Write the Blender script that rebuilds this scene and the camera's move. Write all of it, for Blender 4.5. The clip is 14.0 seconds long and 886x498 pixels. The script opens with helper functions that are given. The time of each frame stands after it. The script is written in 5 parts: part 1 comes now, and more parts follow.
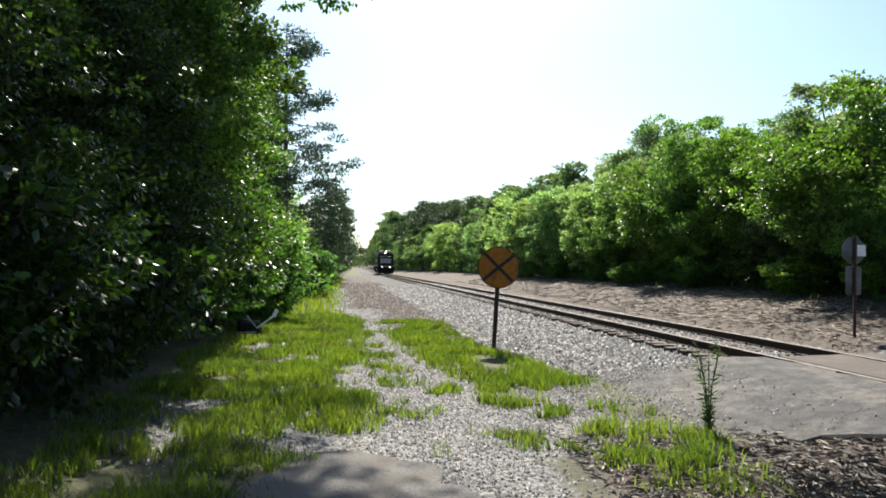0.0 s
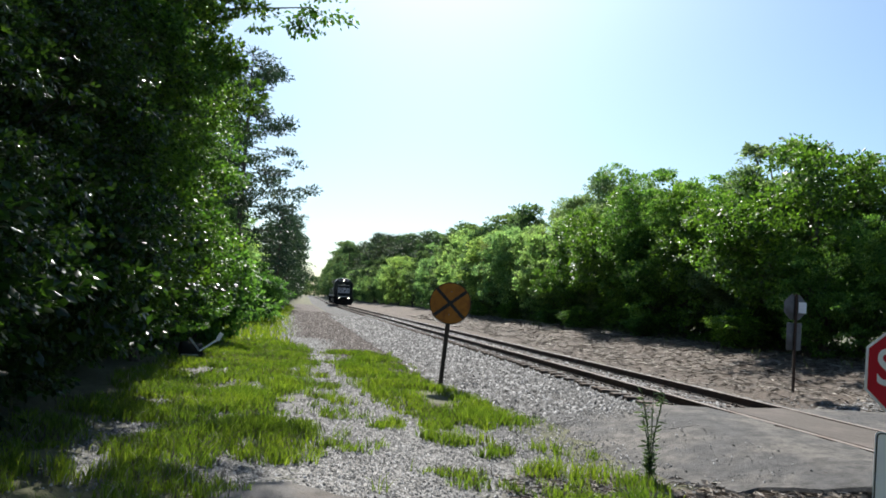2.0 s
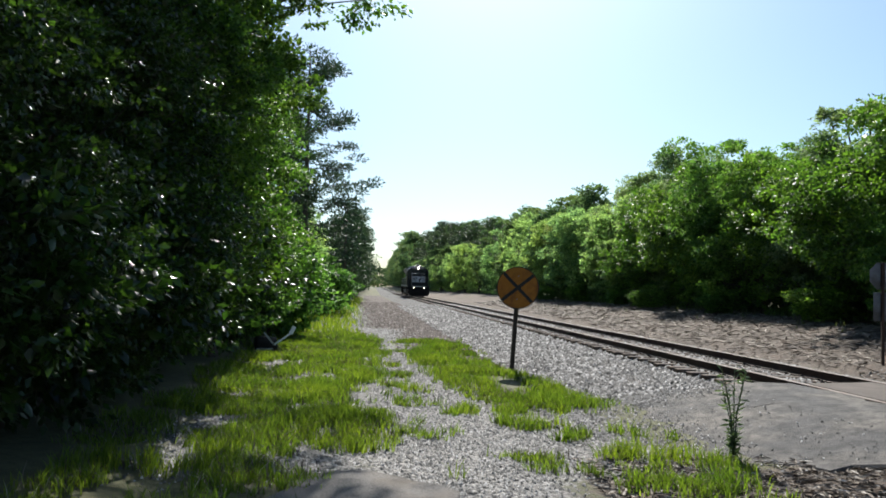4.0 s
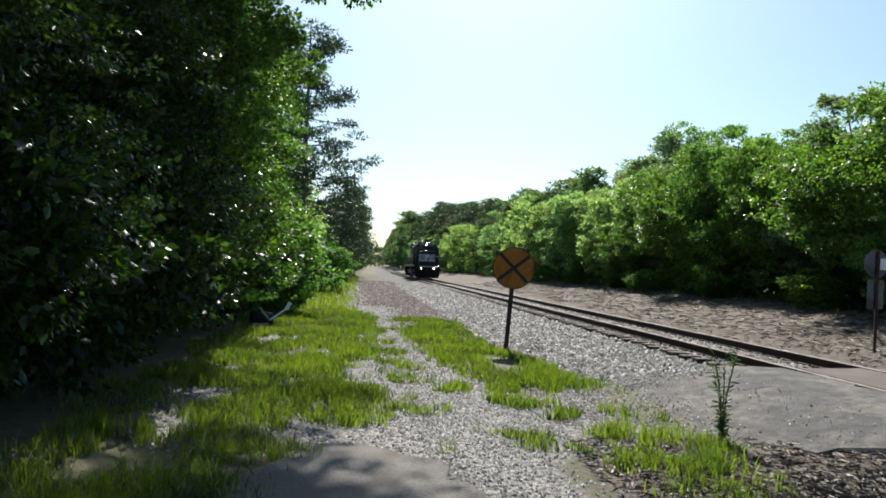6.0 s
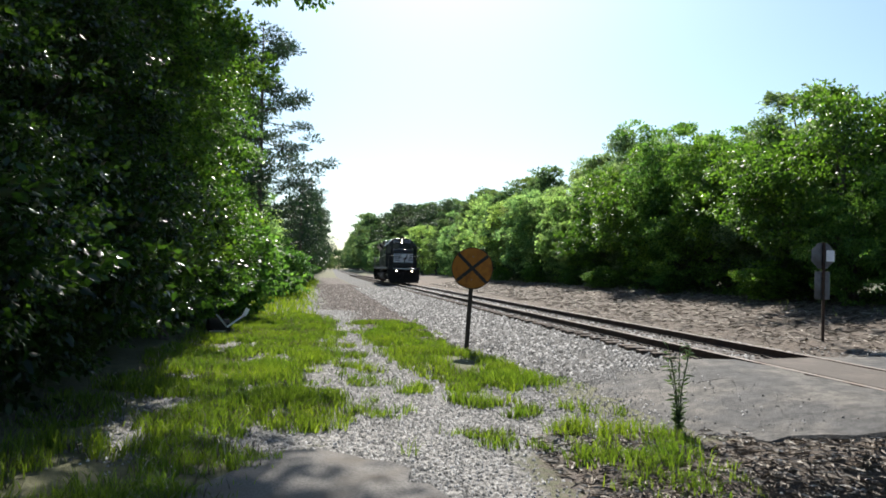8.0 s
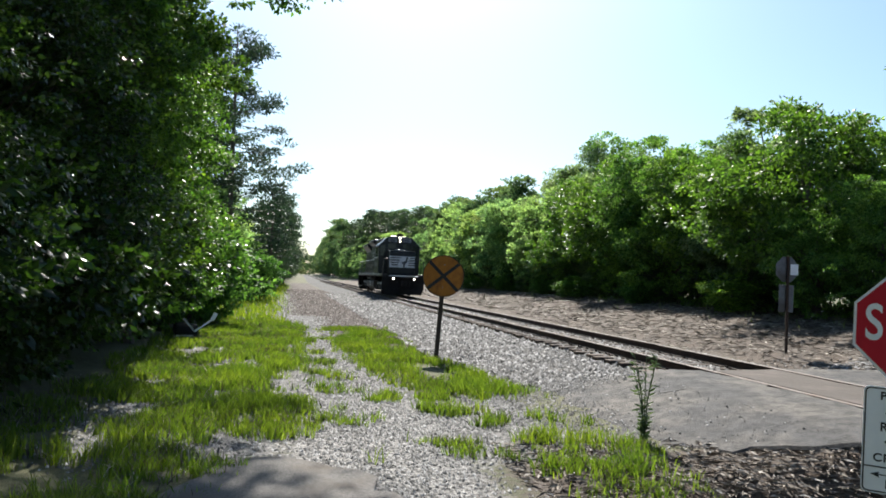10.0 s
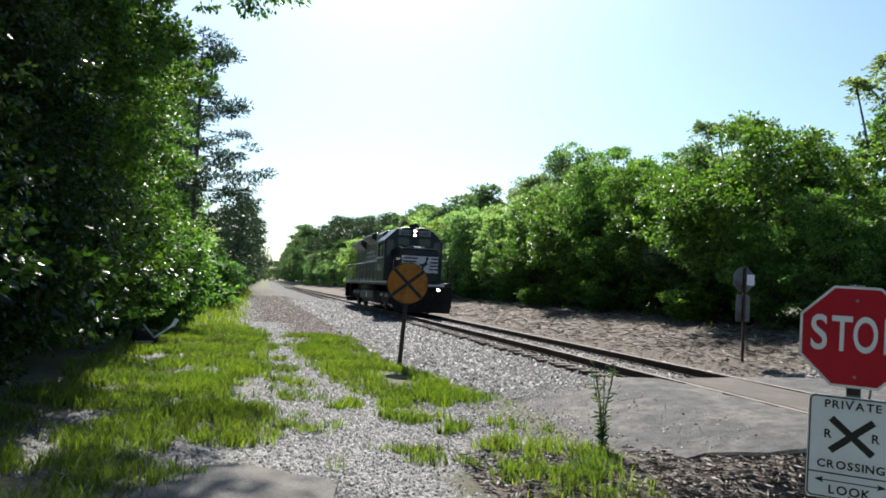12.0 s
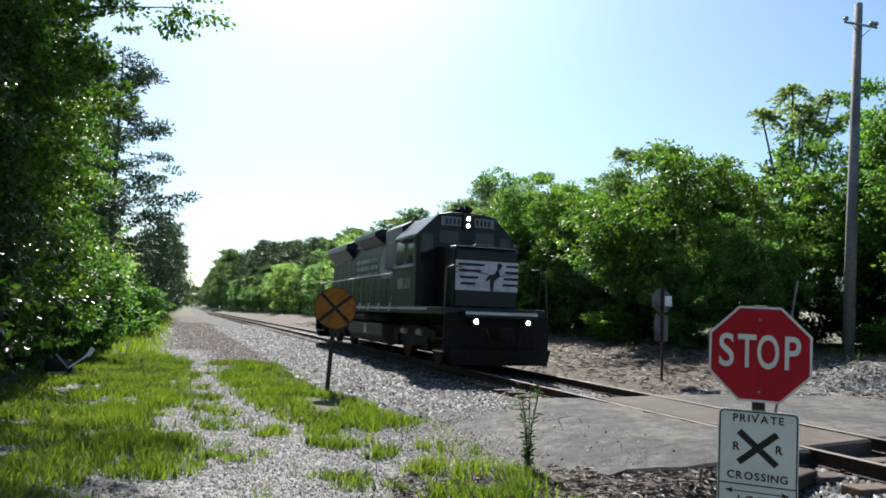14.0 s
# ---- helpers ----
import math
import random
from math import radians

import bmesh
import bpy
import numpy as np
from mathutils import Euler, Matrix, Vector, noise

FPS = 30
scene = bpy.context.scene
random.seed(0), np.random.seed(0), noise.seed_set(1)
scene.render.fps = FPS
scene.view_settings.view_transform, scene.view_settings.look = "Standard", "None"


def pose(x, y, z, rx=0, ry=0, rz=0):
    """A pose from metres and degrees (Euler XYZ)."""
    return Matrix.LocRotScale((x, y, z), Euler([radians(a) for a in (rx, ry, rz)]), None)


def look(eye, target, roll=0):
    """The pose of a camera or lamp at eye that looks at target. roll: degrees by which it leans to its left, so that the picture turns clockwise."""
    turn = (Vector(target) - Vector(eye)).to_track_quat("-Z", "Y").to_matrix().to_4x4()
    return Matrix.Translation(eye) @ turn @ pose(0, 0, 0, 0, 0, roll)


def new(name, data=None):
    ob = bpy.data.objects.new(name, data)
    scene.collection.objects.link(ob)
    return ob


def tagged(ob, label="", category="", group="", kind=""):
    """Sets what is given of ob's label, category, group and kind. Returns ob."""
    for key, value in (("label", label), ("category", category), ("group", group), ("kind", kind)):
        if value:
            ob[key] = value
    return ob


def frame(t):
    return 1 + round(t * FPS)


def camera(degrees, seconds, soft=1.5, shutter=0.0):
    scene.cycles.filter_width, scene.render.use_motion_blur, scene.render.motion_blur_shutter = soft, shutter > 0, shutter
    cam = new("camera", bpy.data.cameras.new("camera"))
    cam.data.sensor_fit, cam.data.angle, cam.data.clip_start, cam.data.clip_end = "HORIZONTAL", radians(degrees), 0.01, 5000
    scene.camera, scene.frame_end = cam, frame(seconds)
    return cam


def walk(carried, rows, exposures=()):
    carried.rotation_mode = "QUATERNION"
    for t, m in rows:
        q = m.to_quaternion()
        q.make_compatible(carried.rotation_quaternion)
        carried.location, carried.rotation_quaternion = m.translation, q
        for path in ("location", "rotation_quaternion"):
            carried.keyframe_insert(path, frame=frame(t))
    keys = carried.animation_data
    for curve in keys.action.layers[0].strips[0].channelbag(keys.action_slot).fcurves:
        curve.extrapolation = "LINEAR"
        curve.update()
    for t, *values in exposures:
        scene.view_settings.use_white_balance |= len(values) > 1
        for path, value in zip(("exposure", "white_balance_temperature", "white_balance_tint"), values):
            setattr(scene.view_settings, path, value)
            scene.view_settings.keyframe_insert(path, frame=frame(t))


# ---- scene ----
cam = camera(62.3, 14.0, soft=1.75)
PATH = [
    (0, (-7.363, -0.29, 1.354), (-7.128, 1.695, 1.403), 0.7),
    (0.5, (-7.379, -0.308, 1.358), (-7.128, 1.675, 1.417), 1.6),
    (1, (-7.395, -0.299, 1.358), (-7.08, 1.673, 1.469), 0.4),
    (1.5, (-7.364, -0.267, 1.344), (-7.012, 1.695, 1.495), 8.8),
    (2, (-7.347, -0.237, 1.334), (-6.993, 1.726, 1.483), 4.1),
    (2.5, (-7.372, -0.199, 1.326), (-7.077, 1.775, 1.445), 2.1),
    (3, (-7.355, -0.181, 1.327), (-7.14, 1.806, 1.416), 2.4),
    (3.2, (-7.357, -0.174, 1.325), (-7.165, 1.814, 1.431), 1.4),
    (5.3, (-7.329, -0.187, 1.289), (-7.164, 1.804, 1.377), 2.1),
    (5.5, (-7.325, -0.183, 1.284), (-7.154, 1.808, 1.359), 1.7),
    (6, (-7.329, -0.193, 1.282), (-7.138, 1.797, 1.334), 2.8),
    (6.5, (-7.319, -0.2, 1.284), (-7.098, 1.787, 1.325), 2.4),
    (7, (-7.313, -0.201, 1.283), (-7.063, 1.783, 1.321), 1.7),
    (7.5, (-7.31, -0.196, 1.285), (-7.024, 1.783, 1.339), 1.1),
    (8, (-7.302, -0.198, 1.29), (-7.002, 1.779, 1.349), 1.4),
    (10.5, (-7.29, -0.228, 1.304), (-6.896, 1.73, 1.402), 2.0),
    (11, (-7.285, -0.249, 1.312), (-6.871, 1.704, 1.442), 1.4),
    (11.5, (-7.283, -0.267, 1.312), (-6.842, 1.68, 1.431), 1.5),
    (12, (-7.277, -0.279, 1.305), (-6.813, 1.664, 1.41), 2.8),
    (12.5, (-7.282, -0.294, 1.304), (-6.785, 1.64, 1.408), 2.5),
    (13, (-7.294, -0.314, 1.303), (-6.76, 1.61, 1.421), 2.4),
    (13.5, (-7.286, -0.337, 1.31), (-6.706, 1.572, 1.446), 1.4),
    (14, (-7.288, -0.366, 1.306), (-6.641, 1.518, 1.484), 2.1),
]
walk(cam, [(t, look(eye, target, roll)) for t, eye, target, roll in PATH], [(0, 1.25, 6650, 8), (1, 1.33, 6550, 8), (1.5, 1.06, 6300, 8), (3, 0.95, 6250, 8), (6, 1.0, 6450, 8), (8, 1.13, 6450, 8), (11, 1.2, 6350, 8), (14, 1.14, 6250, 8)])

# ---- world, sun, exposure ----
SUN_AZ, SUN_EL = 8.0, 43.0      # degrees from +Y towards +X, and above the horizon
world = bpy.data.worlds.new("sky")
scene.world = world
world.use_nodes = True
wn = world.node_tree
sky = wn.nodes.new("ShaderNodeTexSky")
sky.sky_type = "NISHITA"
sky.sun_disc = False
sky.sun_elevation, sky.sun_rotation = radians(SUN_EL), radians(SUN_AZ)
sky.air_density, sky.dust_density, sky.ozone_density = 1.0, 1.25, 1.0
tint = wn.nodes.new("ShaderNodeMix")          # clear spring air, a little more cyan than the model's
tint.data_type, tint.blend_type = "RGBA", "MULTIPLY"
tint.inputs[0].default_value, tint.inputs[7].default_value = 1.0, (0.84, 1.0, 1.1, 1)
wn.links.new(sky.outputs[0], tint.inputs[6])
wn.links.new(tint.outputs[2], wn.nodes["Background"].inputs[0])
wn.nodes["Background"].inputs[1].default_value = 0.063
sun_data = bpy.data.lights.new("sun", "SUN")
sun_data.energy, sun_data.angle, sun_data.color = 5.0, radians(0.53), (1.0, 0.93, 0.85)
sun = new("sun", sun_data)
ca, sa, ce, se = (math.cos(radians(SUN_AZ)), math.sin(radians(SUN_AZ)), math.cos(radians(SUN_EL)), math.sin(radians(SUN_EL)))
sun.matrix_world = look((60 * sa * ce, 60 * ca * ce, 60 * se), (0, 0, 0))


# ---- materials ----
def nodes_of(name):
    m = bpy.data.materials.new(name)
    m.use_nodes = True
    nt = m.node_tree
    return m, nt, nt.nodes["Principled BSDF"]


def noise_tex(nt, scale, detail=4.0, rough=0.6, vec=None):
    n = nt.nodes.new("ShaderNodeTexNoise")
    n.inputs["Scale"].default_value, n.inputs["Detail"].default_value, n.inputs["Roughness"].default_value = scale, detail, rough
    if vec is not None:
        nt.links.new(vec, n.inputs["Vector"])
    return n.outputs["Fac"]


def ramp(nt, fac, stops):
    r = nt.nodes.new("ShaderNodeValToRGB")
    el = r.color_ramp.elements
    while len(el) < len(stops):
        el.new(0.5)
    for e, (p, c) in zip(el, stops):
        e.position, e.color = p, (*c, 1)
    nt.links.new(fac, r.inputs[0])
    return r.outputs[0]


def mixed(nt, fac, a, b, blend="MIX"):
    m = nt.nodes.new("ShaderNodeMix")
    m.data_type, m.blend_type = "RGBA", blend
    for sock, val in ((m.inputs[0], fac), (m.inputs[6], a), (m.inputs[7], b)):
        if isinstance(val, (int, float)):
            sock.default_value = val
        elif isinstance(val, tuple):
            sock.default_value = (*val, 1)
        else:
            nt.links.new(val, sock)
    return m.outputs[2]


def bumped(nt, bsdf, height, strength, distance=0.02):
    b = nt.nodes.new("ShaderNodeBump")
    b.inputs["Strength"].default_value, b.inputs["Distance"].default_value = strength, distance
    nt.links.new(height, b.inputs["Height"])
    nt.links.new(b.outputs[0], bsdf.inputs["Normal"])


def place(nt):
    return nt.nodes.new("ShaderNodeTexCoord").outputs["Object"]


def surface(name, a, b, scale=6.0, rough=0.6, metal=0.0, bump=0.2, dirt=None, dirt_scale=1.2, random=0.0, dist=0.01):
    """Two tones at a fine scale, stains at a coarse one, relief, and gloss that varies."""
    m, nt, p = nodes_of(name)
    co = place(nt)
    fine = noise_tex(nt, scale, 6, 0.65, co)
    coarse = noise_tex(nt, dirt_scale, 3, 0.6, co)
    col = ramp(nt, fine, [(0.3, a), (0.7, b)])
    if dirt:
        f = ramp(nt, coarse, [(0.48, (0, 0, 0)), (0.68, (1, 1, 1))])
        col = mixed(nt, f, col, dirt)
    if random:
        info = nt.nodes.new("ShaderNodeObjectInfo")
        tone = ramp(nt, info.outputs["Random"], [(0, (1 - random,) * 3), (1, (1 + random,) * 3)])
        col = mixed(nt, 1.0, col, tone, "MULTIPLY")
    nt.links.new(col, p.inputs["Base Color"])
    p.inputs["Roughness"].default_value, p.inputs["Metallic"].default_value = rough, metal
    p.inputs["Specular IOR Level"].default_value = 0.35
    if bump:
        bumped(nt, p, fine, bump, dist)
    return m


def leaf_material(name, dark, light, glow, trans=0.4, rough=0.5, spec=0.3):
    """Leaves: tone by leaf and by tree, light that comes through, a waxy face."""
    m, nt, p = nodes_of(name)
    geo, info = nt.nodes.new("ShaderNodeNewGeometry"), nt.nodes.new("ShaderNodeObjectInfo")
    col = ramp(nt, geo.outputs["Random Per Island"], [(0.0, dark), (0.75, light), (1.0, tuple(min(1, c * 1.35) for c in light))])
    tone = ramp(nt, info.outputs["Random"], [(0, (0.78, 0.86, 0.9)), (0.5, (1, 1, 1)), (1, (1.22, 1.1, 0.85))])
    col = mixed(nt, 1.0, col, tone, "MULTIPLY")
    patch = noise_tex(nt, 0.9, 4, 0.6, place(nt))
    col = mixed(nt, 1.0, col, ramp(nt, patch, [(0.36, (0.72, 0.82, 0.8)), (0.5, (1, 1, 1)), (0.66, (1.2, 1.12, 0.85))]), "MULTIPLY")
    nt.links.new(col, p.inputs["Base Color"])
    p.inputs["Roughness"].default_value = rough
    p.inputs["Specular IOR Level"].default_value = spec
    tr = nt.nodes.new("ShaderNodeBsdfTranslucent")
    nt.links.new(mixed(nt, 1.0, col, glow, "MULTIPLY"), tr.inputs["Color"])
    mx = nt.nodes.new("ShaderNodeMixShader")
    mx.inputs[0].default_value = trans
    nt.links.new(p.outputs[0], mx.inputs[1])
    nt.links.new(tr.outputs[0], mx.inputs[2])
    nt.links.new(mx.outputs[0], nt.nodes["Material Output"].inputs["Surface"])
    return m


def stone_material(name, stops, rough=0.85):
    """Loose stones: a tone for each stone and a little grain."""
    m, nt, p = nodes_of(name)
    geo = nt.nodes.new("ShaderNodeNewGeometry")
    col = ramp(nt, geo.outputs["Random Per Island"], stops)
    fine = noise_tex(nt, 60, 4, 0.7, place(nt))
    col = mixed(nt, 1.0, col, ramp(nt, fine, [(0.3, (0.75, 0.75, 0.75)), (0.7, (1.15, 1.15, 1.15))]), "MULTIPLY")
    nt.links.new(col, p.inputs["Base Color"])
    p.inputs["Roughness"].default_value = rough
    return m


def glowing(name, colour, power):
    m, nt, p = nodes_of(name)
    p.inputs["Base Color"].default_value = (*colour, 1)
    p.inputs["Emission Color"].default_value = (*colour, 1)
    p.inputs["Emission Strength"].default_value = power
    return m


def ground_material():
    """Soil whose cover follows the colour attribute 'cover': red gravel, green brown dirt, blue dry litter."""
    m, nt, p = nodes_of("ground_cover")
    co = place(nt)
    at = nt.nodes.new("ShaderNodeAttribute")
    at.attribute_name = "cover"
    sep = nt.nodes.new("ShaderNodeSeparateColor")
    nt.links.new(at.outputs["Color"], sep.inputs[0])
    n1, n2, n3 = noise_tex(nt, 0.7, 4, 0.6, co), noise_tex(nt, 9, 6, 0.7, co), noise_tex(nt, 55, 5, 0.7, co)
    v = nt.nodes.new("ShaderNodeTexVoronoi")
    v.inputs["Scale"].default_value = 32
    nt.links.new(co, v.inputs["Vector"])
    soil = ramp(nt, n2, [(0.3, (0.045, 0.05, 0.022)), (0.7, (0.12, 0.12, 0.055))])
    vs = nt.nodes.new("ShaderNodeSeparateColor")
    nt.links.new(v.outputs["Color"], vs.inputs[0])
    gravel = ramp(nt, vs.outputs[0], [(0.0, (0.055, 0.054, 0.053)), (0.5, (0.14, 0.138, 0.135)), (1.0, (0.3, 0.297, 0.29))])
    dirt = ramp(nt, noise_tex(nt, 2.4, 8, 0.75, co), [(0.38, (0.022, 0.016, 0.013)), (0.5, (0.058, 0.044, 0.037)), (0.64, (0.125, 0.102, 0.09))])
    litter = ramp(nt, n3, [(0.3, (0.044, 0.034, 0.027)), (0.55, (0.1, 0.08, 0.064)), (0.75, (0.18, 0.148, 0.12))])

    def edge(sock):
        a = nt.nodes.new("ShaderNodeMath")
        a.operation = "MULTIPLY_ADD"
        nt.links.new(n2, a.inputs[0])
        a.inputs[1].default_value = 0.9
        nt.links.new(sock, a.inputs[2])
        return ramp(nt, a.outputs[0], [(0.8, (0, 0, 0)), (1.05, (1, 1, 1))])
    n4 = noise_tex(nt, 3.2, 5, 0.75, co)
    litter = mixed(nt, 1.0, litter, ramp(nt, n4, [(0.35, (0.78, 0.75, 0.73)), (0.6, (1.08, 1.03, 0.97))]), "MULTIPLY")
    col = mixed(nt, edge(sep.outputs[2]), soil, litter)
    col = mixed(nt, edge(sep.outputs[0]), col, gravel)
    col = mixed(nt, edge(sep.outputs[1]), col, dirt)
    col = mixed(nt, 1.0, col, ramp(nt, n1, [(0.3, (0.8, 0.8, 0.8)), (0.7, (1.15, 1.12, 1.08))]), "MULTIPLY")
    nt.links.new(col, p.inputs["Base Color"])
    p.inputs["Roughness"].default_value = 0.95
    bumped(nt, p, mixed(nt, 0.5, n3, v.outputs["Distance"]), 0.7, 0.03)
    return m


def asphalt_material(name):
    """Old asphalt: coarse grit, broad stains, pale worn tracks, dark patches and fine cracks."""
    m, nt, p = nodes_of(name)
    co = place(nt)
    grit, blot, broad = noise_tex(nt, 38, 5, 0.8, co), noise_tex(nt, 4.2, 8, 0.75, co), noise_tex(nt, 0.75, 4, 0.6, co)
    v = nt.nodes.new("ShaderNodeTexVoronoi")
    v.feature = "DISTANCE_TO_EDGE"
    v.inputs["Scale"].default_value = 1.3
    nt.links.new(mixed(nt, 0.08, co, noise_colour(nt, 3.0, co)), v.inputs["Vector"])
    col = ramp(nt, grit, [(0.3, (0.036, 0.036, 0.036)), (0.7, (0.098, 0.097, 0.096))])
    col = mixed(nt, 1.0, col, ramp(nt, blot, [(0.4, (0.42, 0.42, 0.42)), (0.58, (1.35, 1.31, 1.27))]), "MULTIPLY")
    col = mixed(nt, 1.0, col, ramp(nt, broad, [(0.43, (0.6, 0.61, 0.64)), (0.57, (1.3, 1.22, 1.12))]), "MULTIPLY")
    crack = ramp(nt, v.outputs["Distance"], [(0.0, (0.35, 0.35, 0.35)), (0.02, (1, 1, 1))])
    col = mixed(nt, 0.3, col, mixed(nt, 1.0, col, crack, "MULTIPLY"))
    nt.links.new(col, p.inputs["Base Color"])
    p.inputs["Roughness"].default_value = 0.92
    bumped(nt, p, mixed(nt, 0.4, grit, blot), 0.8, 0.02)
    return m


def noise_colour(nt, scale, vec):
    n = nt.nodes.new("ShaderNodeTexNoise")
    n.inputs["Scale"].default_value = scale
    nt.links.new(vec, n.inputs["Vector"])
    return n.outputs["Color"]


M_GROUND = ground_material()
M_LEAF = leaf_material("broad_leaf", (0.034, 0.075, 0.024), (0.135, 0.235, 0.068), (1.65, 1.9, 0.8), 0.44, 0.6, 0.2)
# near-black copy of the leaf: deep shade is put into its colour
M_LEAF_SHADED = leaf_material("shade_tinted_leaf", (0.008, 0.016, 0.007), (0.032, 0.06, 0.016), (2.4, 2.8, 0.9), 0.34, 0.3, 0.4)
# lighter copy for the edge trees: sunlight is put into its colour
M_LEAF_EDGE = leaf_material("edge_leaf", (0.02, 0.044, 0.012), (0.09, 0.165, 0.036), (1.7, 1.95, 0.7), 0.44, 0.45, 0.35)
M_LEAF_GREY = leaf_material("willowy_leaf", (0.06, 0.095, 0.055), (0.15, 0.205, 0.115), (1.8, 1.95, 1.15), 0.48, 0.6, 0.2)
# duller, bluer copy, mainly for distant trees: haze is put into its colour
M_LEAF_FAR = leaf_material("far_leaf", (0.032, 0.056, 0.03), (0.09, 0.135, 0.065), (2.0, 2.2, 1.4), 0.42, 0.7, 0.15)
M_NEEDLE = leaf_material("pine_needle", (0.016, 0.034, 0.02), (0.045, 0.075, 0.042), (1.3, 1.4, 0.9), 0.25)
M_GRASS = leaf_material("grass_blade", (0.06, 0.105, 0.018), (0.155, 0.21, 0.042), (1.5, 1.6, 0.55), 0.45, 0.6, 0.2)
# paler copy for farther trees: haze and sunlight are put into its colour
M_LEAF_HAZY = leaf_material("hazy_leaf", (0.065, 0.115, 0.055), (0.18, 0.265, 0.13), (2.1, 2.25, 1.3), 0.58, 0.7, 0.15)
M_WEED = leaf_material("weed_leaf", (0.07, 0.1, 0.06), (0.15, 0.19, 0.11), (1.3, 1.4, 0.7), 0.35)
M_STRAW = stone_material("dry_litter", [(0, (0.045, 0.034, 0.026)), (0.45, (0.112, 0.09, 0.07)), (0.85, (0.235, 0.198, 0.16)), (1, (0.5, 0.45, 0.38))])
M_LITTER = stone_material("brown_litter", [(0, (0.05, 0.038, 0.03)), (0.45, (0.14, 0.112, 0.088)), (0.85, (0.28, 0.24, 0.195)), (1, (0.5, 0.46, 0.41))])
M_STONE = stone_material("ballast_stone", [(0, (0.02, 0.02, 0.02)), (0.4, (0.08, 0.08, 0.08)), (0.8, (0.18, 0.18, 0.18)), (1, (0.38, 0.38, 0.38))])
M_CLOD = stone_material("dirt_clod", [(0, (0.018, 0.012, 0.01)), (0.5, (0.05, 0.036, 0.03)), (0.85, (0.1, 0.08, 0.07)), (1, (0.22, 0.2, 0.185))])
M_PALE = stone_material("pale_gravel", [(0, (0.055, 0.055, 0.054)), (0.5, (0.16, 0.16, 0.157)), (1, (0.38, 0.38, 0.375))])
M_BARK = surface("bark", (0.045, 0.035, 0.028), (0.13, 0.105, 0.085), 9, 0.9, 0, 0.9, (0.08, 0.085, 0.06), 0.8, dist=0.04)
M_POLE = surface("weathered_pole", (0.17, 0.155, 0.145), (0.34, 0.32, 0.3), 14, 0.9, 0, 0.5, (0.1, 0.09, 0.085), 0.5)
M_BALLAST = surface("ballast_base", (0.03, 0.03, 0.03), (0.12, 0.12, 0.119), 26, 0.95, 0, 1.0, (0.1, 0.092, 0.086), 0.6, dist=0.04)
M_ASPHALT = asphalt_material("old_asphalt")
M_PANEL = surface("crossing_panel", (0.045, 0.037, 0.031), (0.085, 0.071, 0.061), 40, 0.9, 0, 0.4, (0.1, 0.08, 0.07), 1.2)
M_DRIVE = surface("worn_drive", (0.07, 0.066, 0.062), (0.19, 0.18, 0.17), 45, 0.95, 0, 0.9, (0.12, 0.105, 0.09), 1.6)
M_RUST = surface("rusty_steel", (0.025, 0.015, 0.011), (0.075, 0.046, 0.033), 22, 0.75, 0.3, 0.3, (0.03, 0.02, 0.017), 2)
M_RAILTOP = surface("worn_rail_head", (0.14, 0.115, 0.1), (0.25, 0.22, 0.2), 12, 0.78, 0.15, 0.1, (0.16, 0.12, 0.1), 3)
M_TIE = surface("weathered_tie", (0.03, 0.022, 0.018), (0.13, 0.105, 0.088), 12, 0.95, 0, 0.8, (0.1, 0.07, 0.05), 3, 0.3)
M_YELLOW = surface("faded_yellow", (0.32, 0.118, 0.013), (0.42, 0.168, 0.02), 5, 0.7, 0, 0.05, (0.21, 0.075, 0.014), 3.5)
M_BLACK = surface("black_paint", (0.012, 0.012, 0.013), (0.03, 0.028, 0.028), 8, 0.6, 0, 0.05)
M_POST = surface("dark_post", (0.025, 0.02, 0.018), (0.07, 0.055, 0.045), 18, 0.8, 0.2, 0.3)
M_GREY = surface("galvanised", (0.22, 0.23, 0.24), (0.36, 0.37, 0.39), 14, 0.5, 0.6, 0.1, (0.17, 0.15, 0.14), 3)
M_GREYDARK = surface("dull_zinc", (0.11, 0.115, 0.125), (0.2, 0.205, 0.22), 10, 0.65, 0.2, 0.1, (0.09, 0.085, 0.08), 3)
M_RED = surface("sign_red", (0.42, 0.004, 0.018), (0.5, 0.008, 0.026), 4, 0.65, 0, 0.03)
M_WHITE = surface("sign_white", (0.78, 0.79, 0.83), (0.86, 0.87, 0.9), 5, 0.5, 0, 0.03, (0.72, 0.73, 0.76), 2)
M_LOCO = surface("loco_black", (0.004, 0.0045, 0.006), (0.009, 0.010, 0.013), 3, 0.36, 0, 0.06, (0.014, 0.013, 0.012), 0.9)
M_LOCOUNDER = surface("loco_grime", (0.006, 0.0055, 0.005), (0.018, 0.015, 0.013), 8, 0.85, 0, 0.3, (0.024, 0.02, 0.017), 1.5)
M_LOCOWHITE = surface("loco_white", (0.55, 0.56, 0.58), (0.7, 0.71, 0.72), 6, 0.5, 0, 0.05, (0.4, 0.4, 0.4), 2)
M_LOCOGREY = surface("loco_grey", (0.24, 0.245, 0.25), (0.36, 0.365, 0.37), 6, 0.5, 0.1, 0.1, (0.12, 0.11, 0.1), 2)
M_TANK = surface("fuel_tank_grey", (0.05, 0.048, 0.046), (0.11, 0.105, 0.1), 5, 0.6, 0.1, 0.1, (0.08, 0.07, 0.06), 1.5)
M_GLASS = surface("dark_window", (0.01, 0.012, 0.014), (0.02, 0.022, 0.025), 3, 0.08, 0, 0)
